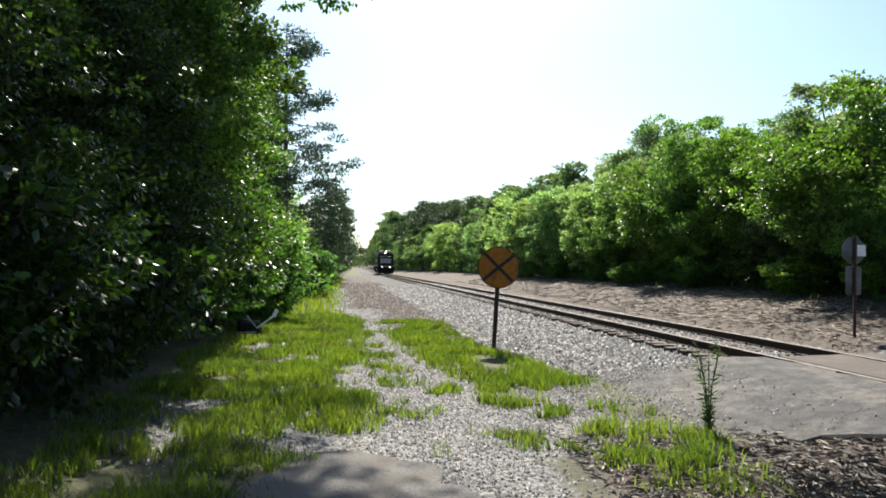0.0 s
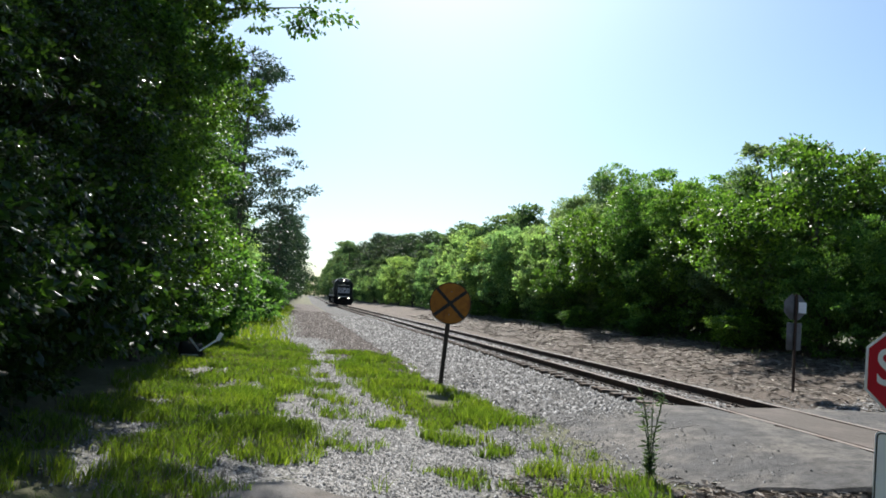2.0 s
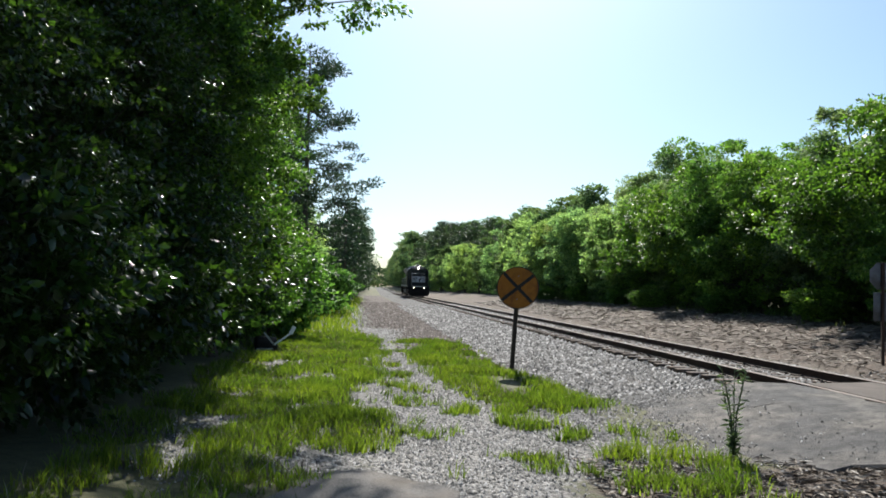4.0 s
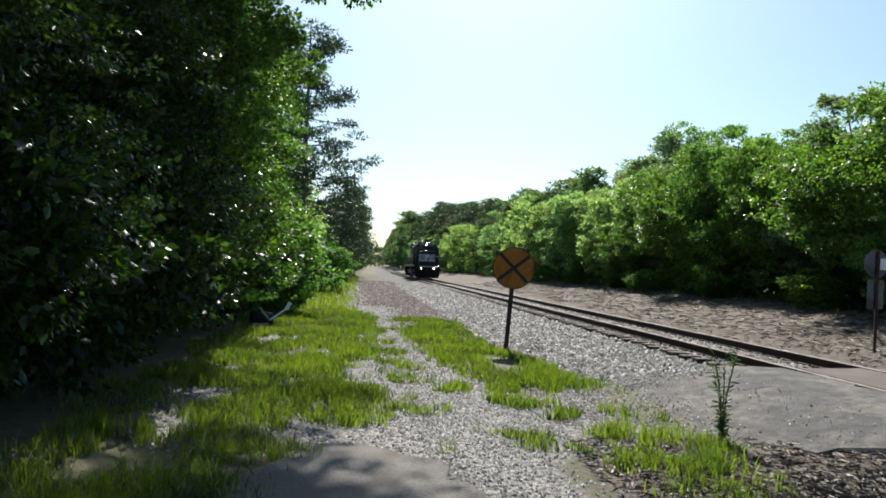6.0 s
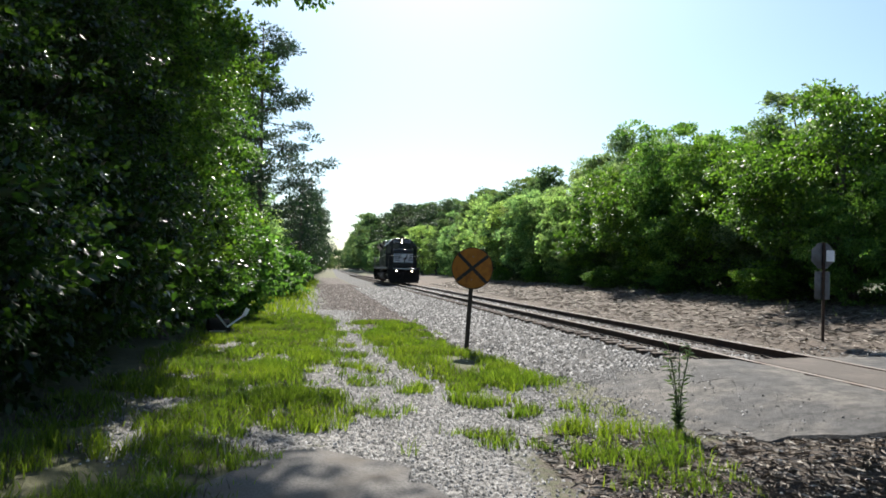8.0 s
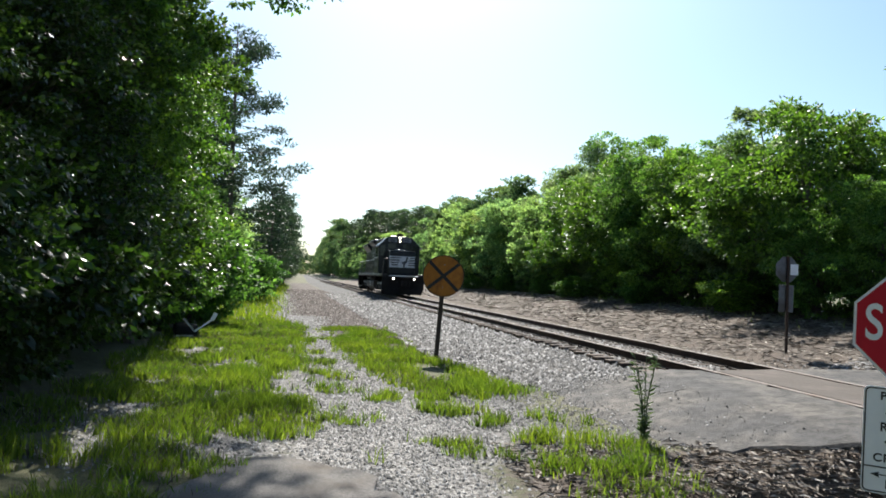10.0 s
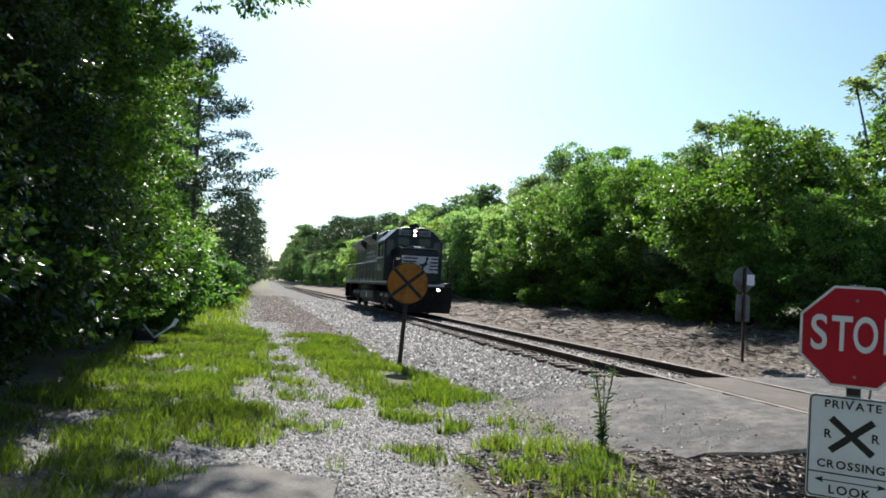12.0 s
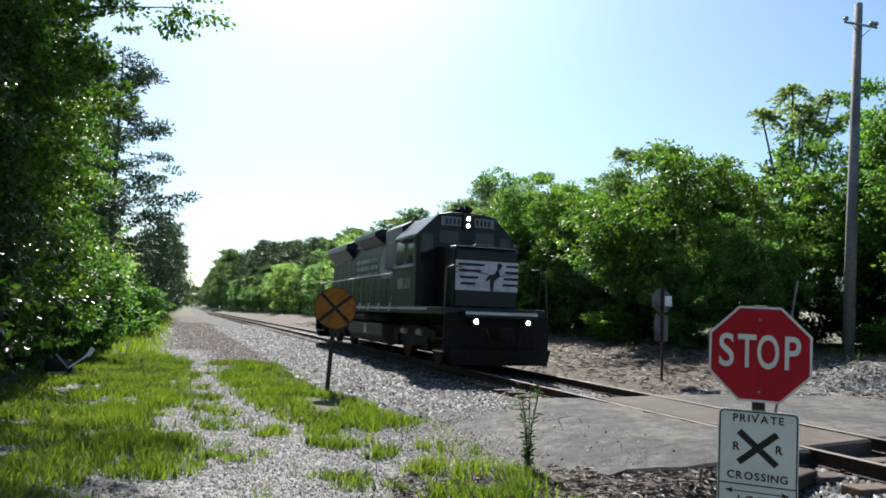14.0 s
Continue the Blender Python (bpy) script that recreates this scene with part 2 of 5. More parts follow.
M_LAMP = glowing("lamp_glow", (1.0, 0.82, 0.58), 12)
M_AMBER = surface("number_board", (0.2, 0.2, 0.21), (0.3, 0.3, 0.31), 12, 0.4, 0, 0)


# ---- mesh helpers ----
class Geo:
    """Vertices and faces of one part."""

    def __init__(self):
        self.v, self.f = [], []

    def add(self, verts, faces):
        n = len(self.v)
        self.v += [tuple(p) for p in verts]
        self.f += [tuple(i + n for i in f) for f in faces]
        return self

    def box(self, x0, x1, y0, y1, z0, z1, m=None):
        c = [Vector((x, y, z)) for z in (z0, z1) for y in (y0, y1) for x in (x0, x1)]
        if m:
            c = [m @ p for p in c]
        return self.add(c, [(0, 2, 3, 1), (4, 5, 7, 6), (0, 1, 5, 4), (2, 6, 7, 3), (0, 4, 6, 2), (1, 3, 7, 5)])

    def prism(self, poly, axis, a, b):
        """A polygon in the plane across axis, pushed out from a to b along it."""
        put = {"x": lambda u, w, s: (s, u, w), "y": lambda u, w, s: (u, s, w), "z": lambda u, w, s: (u, w, s)}[axis]
        n = len(poly)
        vs = [put(u, w, s) for s in (a, b) for u, w in poly]
        return self.add(vs, [tuple(range(n)), tuple(range(2 * n - 1, n - 1, -1))] + [(i, i + n, (i + 1) % n + n, (i + 1) % n) for i in range(n)])

    def tube(self, pts, radii, n=6):
        pts = [Vector(p) for p in pts]
        vs, fs = [], []
        for i, p in enumerate(pts):
            d = (pts[min(i + 1, len(pts) - 1)] - pts[max(i - 1, 0)]).normalized()
            a = d.orthogonal().normalized() if i == 0 else (a - d * a.dot(d)).normalized()
            b = d.cross(a)
            for k in range(n):
                t = 2 * math.pi * k / n
                vs.append(p + (a * math.cos(t) + b * math.sin(t)) * radii[i])
        for i in range(len(pts) - 1):
            for k in range(n):
                fs.append((i * n + k, i * n + (k + 1) % n, (i + 1) * n + (k + 1) % n, (i + 1) * n + k))
        fs.append(tuple(range(n - 1, -1, -1)))
        fs.append(tuple(range((len(pts) - 1) * n, len(pts) * n)))
        return self.add(vs, fs)

    def rod(self, a, b, r, n=8, r2=None):
        return self.tube([a, b], [r, r if r2 is None else r2], n)

    def mesh(self, name, mat, bevel=0.0, smooth=False):
        me = bpy.data.meshes.new(name)
        bm = bmesh.new()
        vs = [bm.verts.new(p) for p in self.v]
        for f in self.f:
            bm.faces.new([vs[i] for i in f])
        bmesh.ops.recalc_face_normals(bm, faces=bm.faces)
        if bevel:
            edges = [e for e in bm.edges if len(e.link_faces) == 2 and e.calc_face_angle(0) > 0.5]
            bmesh.ops.bevel(bm, geom=edges, offset=bevel, segments=2, affect="EDGES", profile=0.5, clamp_overlap=True)
        for f in bm.faces:
            f.smooth = smooth
        bm.to_mesh(me)
        bm.free()
        me.materials.append(mat)
        return me


def part(name, geo, mat, parent, label="", bevel=0.0, smooth=False):
    """Links a Geo (or a ready mesh) as one mesh object under a thing or a part."""
    me = geo if isinstance(geo, bpy.types.Mesh) else geo.mesh(name, mat, bevel, smooth)
    ob = new(name, me)
    ob.parent = parent
    return tagged(ob, label)


def thing(name, m, label, category, group="", kind=""):
    ob = new(name)
    ob.matrix_world = m
    ob.empty_display_size = 0.2
    return tagged(ob, label, category, group, kind)


def solid(name, geo, mat, m, label, category, group="", kind="", bevel=0.0, smooth=False):
    ob = new(name, geo if isinstance(geo, bpy.types.Mesh) else geo.mesh(name, mat, bevel, smooth))
    ob.matrix_world = m
    return tagged(ob, label, category, group, kind)


def fast_mesh(name, verts, faces, mat):
    """A mesh from arrays: verts (n, 3), faces (m, 3 or 4)."""
    me = bpy.data.meshes.new(name)
    k = faces.shape[1]
    me.vertices.add(len(verts))
    me.vertices.foreach_set("co", np.ascontiguousarray(verts, dtype=np.float32).ravel())
    me.loops.add(faces.size)
    me.loops.foreach_set("vertex_index", np.ascontiguousarray(faces, dtype=np.int32).ravel())
    me.polygons.add(len(faces))
    me.polygons.foreach_set("loop_start", np.arange(0, faces.size, k, dtype=np.int32))
    me.update(calc_edges=True)
    me.materials.append(mat)
    return me


def leaf_mesh(name, centres, out, length, width, mat, rng, droop=0.25, flat=0.0):
    """Folded diamond leaves, one for each centre; out: the way in which the leaf points; flat: how far its face turns up."""
    n = len(centres)
    d = out + rng.normal(0, 0.55, (n, 3))
    d[:, 2] -= droop
    d /= np.linalg.norm(d, axis=1)[:, None] + 1e-9
    s = np.cross(d, rng.normal(0, 1, (n, 3)) + np.array((0, 0, flat)))
    s /= np.linalg.norm(s, axis=1)[:, None] + 1e-9
    nrm = np.cross(d, s)
    size = rng.uniform(0.65, 1.25, n)[:, None]
    L, W = np.reshape(length, (-1, 1)) * size, np.reshape(width, (-1, 1)) * size
    v = np.empty((n, 4, 3))
    v[:, 0] = centres
    v[:, 1] = centres + d * L * 0.45 + s * W + nrm * W * 0.35
    v[:, 2] = centres + d * L
    v[:, 3] = centres + d * L * 0.45 - s * W + nrm * W * 0.35
    base = np.arange(n)[:, None] * 4
    f = np.concatenate([base + np.array([[0, 1, 2]]), base + np.array([[0, 2, 3]])])
    return fast_mesh(name, v.reshape(-1, 3), f, mat)


# ---- the plan ----
def track_x(y):
    """The centre line of the track, which bears off gently to one side far away."""
    return -0.018 * (min(max(y, 16.0), 150.0) - 16.0)


def smooth01(a, b, x):
    t = min(max((x - a) / (b - a), 0.0), 1.0)
    return t * t * (3 - 2 * t)


def crossing_z(x):
    """The height of the crossing's near approach, which falls away from the rails."""
    return -0.012 - 0.38 * smooth01(-1.2, -4.0, x)


def ground_z(x, y):
    u = x - track_x(y)
    z = -0.44 + 0.03 * noise.noise((x * 0.5, y * 0.5, 0))
    if u < 0:
        z += 0.12 * smooth01(-8.5, -12.5, u) * 1.0 if u < -8.5 else 0
        z -= 0.12 * smooth01(-4.2, -3.4, u)
    else:
        z += 0.1 + 0.28 * smooth01(1.9, 3.2, u) + 0.62 * smooth01(3.2, 7.8, u) + 0.2 * smooth01(8, 15, u) + 0.05 * noise.noise((x * 0.9, y * 0.6, 3))
    # a ditch with a steep bank beside the crossing
    z -= 0.6 * box_in(x, y, -3.8, -1.9, -4.0, 5.25, 0.3)
    # the crossing's ramp lifts the ground at both sides of the rails
    ramp_y = smooth01(5.15, 5.95, y) * (1 - smooth01(10.6, 11.8, y))
    if -5.0 < u < -1.6:
        edge = 0.045 - 0.04 * smooth01(-2.6, -3.6, u)
        z = z * (1 - ramp_y) + ramp_y * (crossing_z(x) - edge + 0.02 * noise.noise((x * 3, y * 3, 6)))
    if -1.8 <= u <= 1.8:
        z = -0.5
    if u > 1.6:
        z = z * (1 - 0.8 * ramp_y) + 0.8 * ramp_y * -0.07
    return z


def box_in(x, y, x0, x1, y0, y1, soft=0.6):
    return smooth01(x0 - soft, x0 + soft, x) * (1 - smooth01(x1 - soft, x1 + soft, x)) * smooth01(y0 - soft, y0 + soft, y) * (1 - smooth01(y1 - soft, y1 + soft, y))


def cover(x, y):
    """How much gravel, brown dirt and dry litter lies at a place."""
    u = x - track_x(y)
    g = max(box_in(x, y, -7.35, -5.6, 5.0, 24), box_in(x, y, -9.6, -7.2, 6.6, 22, 0.5) * 0.6, box_in(x, y, -5.8, -4.3, 6.6, 11.0, 0.7) * 0.85, box_in(u, y, -9.0, -5.6, 20, 30, 0.8), box_in(u, y, -9.2, -7.4, 28, 60, 0.7) * 0.7,
            box_in(u, y, 2.0, 12, 8.6, 12.8, 0.5) * 0.95, box_in(u, y, 1.6, 3.0, 12, 60, 0.3) * 0.3)
    d = max(box_in(u, y, -7.2, -4.0, 30, 130, 0.9) * 0.85, box_in(u, y, -6.2, -4.2, 18, 70, 0.6), box_in(x, y, -6.1, -4.7, 4.6, 6.6, 0.5) * 0.4)
    s = max(box_in(u, y, 2.4, 9.5, -20, 160, 0.5), box_in(x, y, -4.0, -1.3, 0, 6.7, 0.4), box_in(x, y, -5.4, -3.6, 4.8, 7.4, 0.5) * 0.75)
    return g, d, s


def strip(a, b, n):
    return list(np.linspace(a, b, n, endpoint=False))


def build_ground():
    xs = [-900, -400, -200, -100, -60, -40, -30, -24, -20] + strip(-17, 14, 125) + [14, 16, 19, 24, 30, 40, 60, 100, 200, 400, 900]
    ys = [-900, -300, -100, -40, -20, -12, -8] + strip(-6, 30, 145) + strip(30, 80, 100) + strip(80, 160, 40) + [160, 175, 200, 240, 300, 400, 600, 900, 1500]
    nx, ny = len(xs), len(ys)
    verts = np.array([(x, y, ground_z(x, y)) for y in ys for x in xs])
    i = np.arange(ny - 1)[:, None] * nx + np.arange(nx - 1)[None, :]
    faces = np.stack([i, i + 1, i + nx + 1, i + nx], -1).reshape(-1, 4)
    me = fast_mesh("ground", verts, faces, M_GROUND)
    at = me.color_attributes.new("cover", "FLOAT_COLOR", "POINT")
    at.data.foreach_set("color", np.array([(*cover(x, y), 1) for y in ys for x in xs], dtype=np.float32).ravel())
    me.polygons.foreach_set("use_smooth", np.ones(len(faces), dtype=bool))
    tagged(new("ground", me), "uneven ground of pale gravel, brown dirt and dry litter", "ground", kind="structure")


build_ground()


def build_ballast():
    """The trapezoid bed under the track, along its centre line."""
    prof = [(-4.5, -0.56), (-3.2, -0.43), (-1.75, -0.3), (-1.3, -0.26), (-0.9, -0.2), (1.3, -0.2), (1.75, -0.2), (2.9, -0.4)]
    ys = strip(-30, 60, 90) + strip(60, 160, 40) + [160, 300, 600, 1200]
    def reach(u, y):
        return u if y > 10.5 or u > -1.75 else -1.75 + (u + 1.75) * 0.2
    v = np.array([(track_x(y) + reach(u, y) + 0.06 * noise.noise((u * 2, y * 1.3, 5)), y, z + 0.03 * noise.noise((u * 3, y * 2, 9))) for y in ys for u, z in prof])
    k = len(prof)
    i = np.arange(len(ys) - 1)[:, None] * k + np.arange(k - 1)[None, :]
    me = fast_mesh("ballast_bed", v, np.stack([i, i + 1, i + k + 1, i + k], -1).reshape(-1, 4), M_BALLAST)
    tagged(new("ballast_bed", me), "grey crushed stone ballast bed under the track", "ballast", kind="structure")


def stones(name, pts, size, mat, rng, label, category):
    """Many small angular stones in one mesh, each a lopsided wedge."""
    n = len(pts)
    base = np.array([(1, 0, -.3), (-.5, .87, -.3), (-.5, -.87, -.3), (0.3, 0.2, .6), (-.35, -.2, .5)])
    v = base[None] * rng.uniform(0.6, 1.3, (n, 5, 1)) * (np.asarray(size) * rng.uniform(0.6, 1.4, n))[:, None, None]
    a = rng.uniform(0, 6.283, n)
    c, s = np.cos(a)[:, None], np.sin(a)[:, None]
    v = np.stack([v[..., 0] * c - v[..., 1] * s, v[..., 0] * s + v[..., 1] * c, v[..., 2]], -1) + pts[:, None, :]
    f = np.array([(0, 1, 3), (1, 2, 4), (1, 4, 3), (2, 0, 3), (2, 3, 4)])
    faces = (np.arange(n)[:, None, None] * 5 + f[None]).reshape(-1, 3)
    me = fast_mesh(name, v.reshape(-1, 3), faces, mat)
    tagged(new(name, me), label, category, kind="stuff")


def build_stones():
    rng = np.random.default_rng(3)
    # ballast shoulders and crib
    n = 75000
    y = 3 + 62 * rng.random(n) ** 1.7
    u = rng.uniform(-4.5, 2.5, n)
    z = np.interp(u, [-4.5, -3.2, -1.75, -1.3, -0.9, 1.3, 1.75, 2.9], [-0.53, -0.43, -0.3, -0.26, -0.2, -0.2, -0.2, -0.36])
    low = u < -3.0
    z[low] = np.maximum(z[low], np.array([ground_z(a + track_x(b), b) for a, b in zip(u[low], y[low])]))
    keep = ~((y > 5.9) & (y < 10.6 + 0.3 * (u > 0))) & ((u > -3.4) | (y > 11.2 + 0.6 * rng.random(n))) & ((u > -2.2) | (y > 6))
    pts = np.stack([u + np.array([track_x(t) for t in y]), y, z + 0.005], -1)[keep]
    stones("ballast_stones", pts, 0.042 + 0.0009 * pts[:, 1], M_STONE, rng, "loose grey crushed ballast stones beside the rails", "ballast stone")
    # clods on the bare dirt
    out = []
    while len(out) < 9000:
        x, y = rng.uniform(-9, -4), 17 + 60 * rng.random() ** 1.4
        if rng.random() < cover(x, y)[1]:
            out.append((x, y, ground_z(x, y) + 0.005))
    pts = np.array(out)
    stones("dirt_clods", pts, 0.03 + 0.0009 * pts[:, 1], M_CLOD, rng, "brown clods and chips on the bare dirt track", "dirt clod")
    # pale gravel of the path
    out = []
    while len(out) < 33000:
        x, y = rng.uniform(-9.8, -1.2), 3.2 + 62 * rng.random() ** 1.9
        c = cover(x, y)
        g = c[0] * (1 - 0.85 * c[1])
        if rng.random() < g:
            out.append((x, y, ground_z(x, y) + 0.006))
    pts = np.array(out)
    stones("path_gravel", pts, 0.015 + 0.0006 * pts[:, 1], M_PALE, rng, "pale loose gravel of the service path", "gravel")
    out = []
    while len(out) < 2600:
        x, y = rng.uniform(-4.7, -1.9), rng.uniform(5.9, 11.0)
        if y > 6.5 and rng.random() < 0.08 + smooth01(-3.0, -4.3, x) + smooth01(10.1, 10.6, y):
            out.append((x, y, crossing_z(x) + 0.006))
    stones("loose_chips", np.array(out), 0.018, M_STONE, rng, "loose stone chips strewn over the asphalt edge", "gravel")
    out = []
    while len(out) < 5000:
        x, y = rng.uniform(2.0, 10), rng.uniform(7.5, 14)
        if rng.random() < cover(x, y)[0]:
            out.append((x, y, ground_z(x, y) + 0.01))
    stones("roadside_gravel", np.array(out), 0.03, M_PALE, rng, "pale coarse gravel beside the crossing road", "gravel")


def rail_part(track, side):
    """One rail: foot, web and worn head, following the centre line."""
    prof = [(-.07, -.17), (.07, -.17), (.07, -.155), (.014, -.13), (.014, -.04), (.036, -.03), (.036, -.006), (.028, 0), (-.028, 0), (-.036, -.006), (-.036, -.03), (-.014, -.04), (-.014, -.13), (-.07, -.155)]
    ys = [-30, 0, 16] + strip(20, 150, 13) + [150, 300, 600, 1200]
    k = len(prof)
    v = [(track_x(y) + side * 0.7525 + u, y, z) for y in ys for u, z in prof]
    f = [(i * k + j, i * k + (j + 1) % k, (i + 1) * k + (j + 1) % k, (i + 1) * k + j) for i in range(len(ys) - 1) for j in range(k)]
    me = Geo().add(v, f).mesh("rail", M_RUST)
    me.materials.append(M_RAILTOP)
    for p in me.polygons:
        if p.center.z > -0.004:
            p.material_index = 1
    return part("rail", me, None, track, "rusty steel rail with a worn bright head")


def build_track():
    track = thing("railway_track", pose(0, 0, 0), "single railway track of rusty rails on weathered ties", "railway track", kind="structure")
    for side in (-1, 1):
        rail_part(track, side)
    rng = random.Random(5)
    ties = [Geo().box(-1.3, 1.3, -0.115, 0.115, -0.33, -0.165).mesh("tie", M_TIE, 0.012) for _ in range(1)]
    plate = Geo().box(-0.1, 0.1, -0.09, 0.09, -0.166, -0.148).box(-0.12, -0.085, -0.03, 0.0, -0.15, -0.125).box(0.085, 0.12, 0.0, 0.03, -0.15, -0.125).mesh("tie_plate", M_RUST)
    y, n = -4.0, 0
    while y < 150 and n < 295:
        if not 6.3 < y < 10.4:
            t = new("tie", ties[0])
            t.parent = track
            t.matrix_basis = pose(track_x(y) + rng.uniform(-.05, .05), y, rng.uniform(-.008, .006), 0, 0, rng.uniform(-1.5, 1.5))
            if 2 < y < 45:
                for s in (-1, 1):
                    p = new("tie_plate", plate)
                    p.parent = track
                    p.matrix_basis = pose(track_x(y) + s * 0.7525, y, 0)
        y += 0.53
        n += 1


def slab(name, outline, z_of, mat, label, parent=None, thick=0.16):
    """A sheet of paving with an uneven outline, draped over a slope, with a broken edge."""
    bm = bmesh.new()
    xs, ys = [p[0] for p in outline], [p[1] for p in outline]
    n = len(outline)
    cx, cy = sum(xs) / n, sum(ys) / n
    rings = []
    for t in (1.0, 0.985, 0.94, 0.85, 0.7, 0.5, 0.25):
        ring = []
        for x, y in outline:
            px, py = cx + (x - cx) * t, cy + (y - cy) * t
            drop = 0.03 if t == 1.0 else 0.0
            ring.append(bm.verts.new((px, py, z_of(px, py) - drop + 0.008 * noise.noise((px * 2, py * 2, 1)))))
        rings.append(ring)
    low = [bm.verts.new((v.co.x, v.co.y, v.co.z - thick)) for v in rings[0]]
    for a, b in zip([low] + rings[:-1], rings):
        for i in range(n):
            bm.faces.new((a[i], a[(i + 1) % n], b[(i + 1) % n], b[i]))
    bm.faces.new(rings[-1])
    bmesh.ops.recalc_face_normals(bm, faces=bm.faces)
    me = bpy.data.meshes.new(name)
    bm.to_mesh(me)
    bm.free()
    me.materials.append(mat)
    ob = new(name, me)
    if parent:
        ob.parent = parent
        return tagged(ob, label)
    return tagged(ob, label, "pavement", kind="structure")


def wavy(points, step=0.25, amp=0.07, seed=0):
    out = []
    for (x0, y0), (x1, y1) in zip(points, points[1:] + points[:1]):
        n = max(1, int(math.hypot(x1 - x0, y1 - y0) / step))
        for i in range(n):
            x, y = x0 + (x1 - x0) * i / n, y0 + (y1 - y0) * i / n
            out.append((x + amp * noise.noise((x * 2.3, y * 2.3, seed)), y + amp * noise.noise((x * 2.3, y * 2.3, seed + 7))))
    return out


def build_crossing():
    slab("crossing_approach", wavy([(-0.80, 5.9), (-0.80, 10.75), (-2.2, 10.9), (-3.3, 11.3), (-3.85, 10.2), (-4.0, 8.9), (-3.85, 7.7), (-3.5, 7.0), (-3.0, 6.4), (-2.2, 5.95)], 0.2, 0.16, 1),
         lambda x, y: crossing_z(x) - 0.012 * smooth01(-3.0, -3.9, x), M_ASPHALT, "worn grey asphalt approach of the crossing")
    slab("crossing_panel", wavy([(-0.61, 6.2), (0.69, 6.5), (0.69, 11.1), (-0.61, 10.8)], 0.3, 0.015, 2), lambda x, y: -0.015, M_PANEL, "brownish asphalt filling between the crossing rails")
    slab("crossing_road", wavy([(0.80, 6.6), (5.0, 7.0), (12.0, 8.0), (12.0, 10.6), (5.0, 10.9), (2.4, 11.2), (0.80, 11.2)], 0.3, 0.08, 3),
         lambda x, y: -0.012 + 0.05 * smooth01(3, 9, x), M_ASPHALT, "grey asphalt road beyond the rails")
    slab("driveway", wavy([(-6.1, 4.6), (-6.4, 5.4), (-6.7, 6.05), (-7.1, 6.6), (-7.6, 6.8), (-8.0, 6.45), (-8.3, 5.7), (-8.7, 4.6), (-9.0, -3.0), (-5.8, -3.0)], 0.22, 0.26, 4),
         lambda x, y: ground_z(x, y) + 0.035, M_DRIVE, "worn rough edge of a grey driveway")


def words(name, text, size, parent, m, mat, squeeze=1.0, bold=0.0):
    glyphs = []
    for ch in text:
        cu = bpy.data.curves.new(name, "FONT")
        cu.body, cu.size, cu.align_y, cu.extrude, cu.offset = ch, size, "CENTER", 0.001, bold
        ob = new(name, cu)
        me = bpy.data.meshes.new_from_object(ob.evaluated_get(bpy.context.evaluated_depsgraph_get()))
        bpy.data.objects.remove(ob)
        me.transform(Matrix.Diagonal((squeeze, 1, 1, 1)))
        xs = [v.co.x for v in me.vertices]
        me.transform(Matrix.Translation((-min(xs), 0, 0)))
        me.materials.clear()
        me.materials.append(mat)
        glyphs.append((me, max(xs) - min(xs)))
    gap = size * 0.14
    x = -(sum(w for _, w in glyphs) + gap * (len(glyphs) - 1)) / 2
    for me, w in glyphs:
        o = new(name, me)
        o.parent, o.matrix_basis = parent, m @ Matrix.Translation((x, 0, 0))
        x += w + gap


FACE = Matrix.Rotation(radians(90), 4, "X")     # text lies in XZ and reads from -Y


def ngon(n, r, turn=0.0):
    return [(r * math.cos(turn + 2 * math.pi * i / n), r * math.sin(turn + 2 * math.pi * i / n)) for i in range(n)]


def build_yellow_sign():
    x, y, z = -4.36, 15.5, -0.5
    s = thing("railroad_warning_sign", pose(x, y, z, 0, 3.0, -10), "faded orange round railroad sign with black cross, dark post", "road sign")
    h = 1.86
    part("post", Geo().prism([(-.048, 0.0), (.048, 0.0), (.048, .014), (.026, .06), (-.026, .06), (-.048, .014)], "z", -0.3, h + 0.3), M_POST, s, "dark steel post", 0.003)
    d = part("disc", Geo().prism(ngon(48, 0.455), "y", -0.012, -0.006), M_YELLOW, s)
    d.matrix_basis = pose(0, 0, h)
    ring = Geo()
    o, i = ngon(48, 0.455), ngon(48, 0.437)
    for k in range(48):
        q = (k + 1) % 48
        ring.add([(o[k][0], -.0135, o[k][1]), (o[q][0], -.0135, o[q][1]), (i[q][0], -.0135, i[q][1]), (i[k][0], -.0135, i[k][1])], [(0, 1, 2, 3)])
    part("border", ring, M_BLACK, d)
    for a in (42, -42):
        bar = part("cross_bar", Geo().box(-0.43, 0.43, -0.016 if a > 0 else -0.0145, -0.012, -0.036, 0.036), M_BLACK, d)
        bar.matrix_basis = pose(0, 0, 0, 0, a, 0)
    faded = surface("faded_letter", (0.3, 0.11, 0.015), (0.42, 0.16, 0.02), 9, 0.7, 0, 0)
    for s2 in (-1, 1):
        words("letter", "R", 0.2, d, pose(s2 * 0.27, -0.0145, 0) @ FACE, faded, 0.9)
    for zz in (0.25, -0.25):
        b = part("bolt", Geo().prism(ngon(6, 0.014), "y", -0.022, -0.012), M_GREY, d)
        b.matrix_basis = pose(0, -0.004, zz)


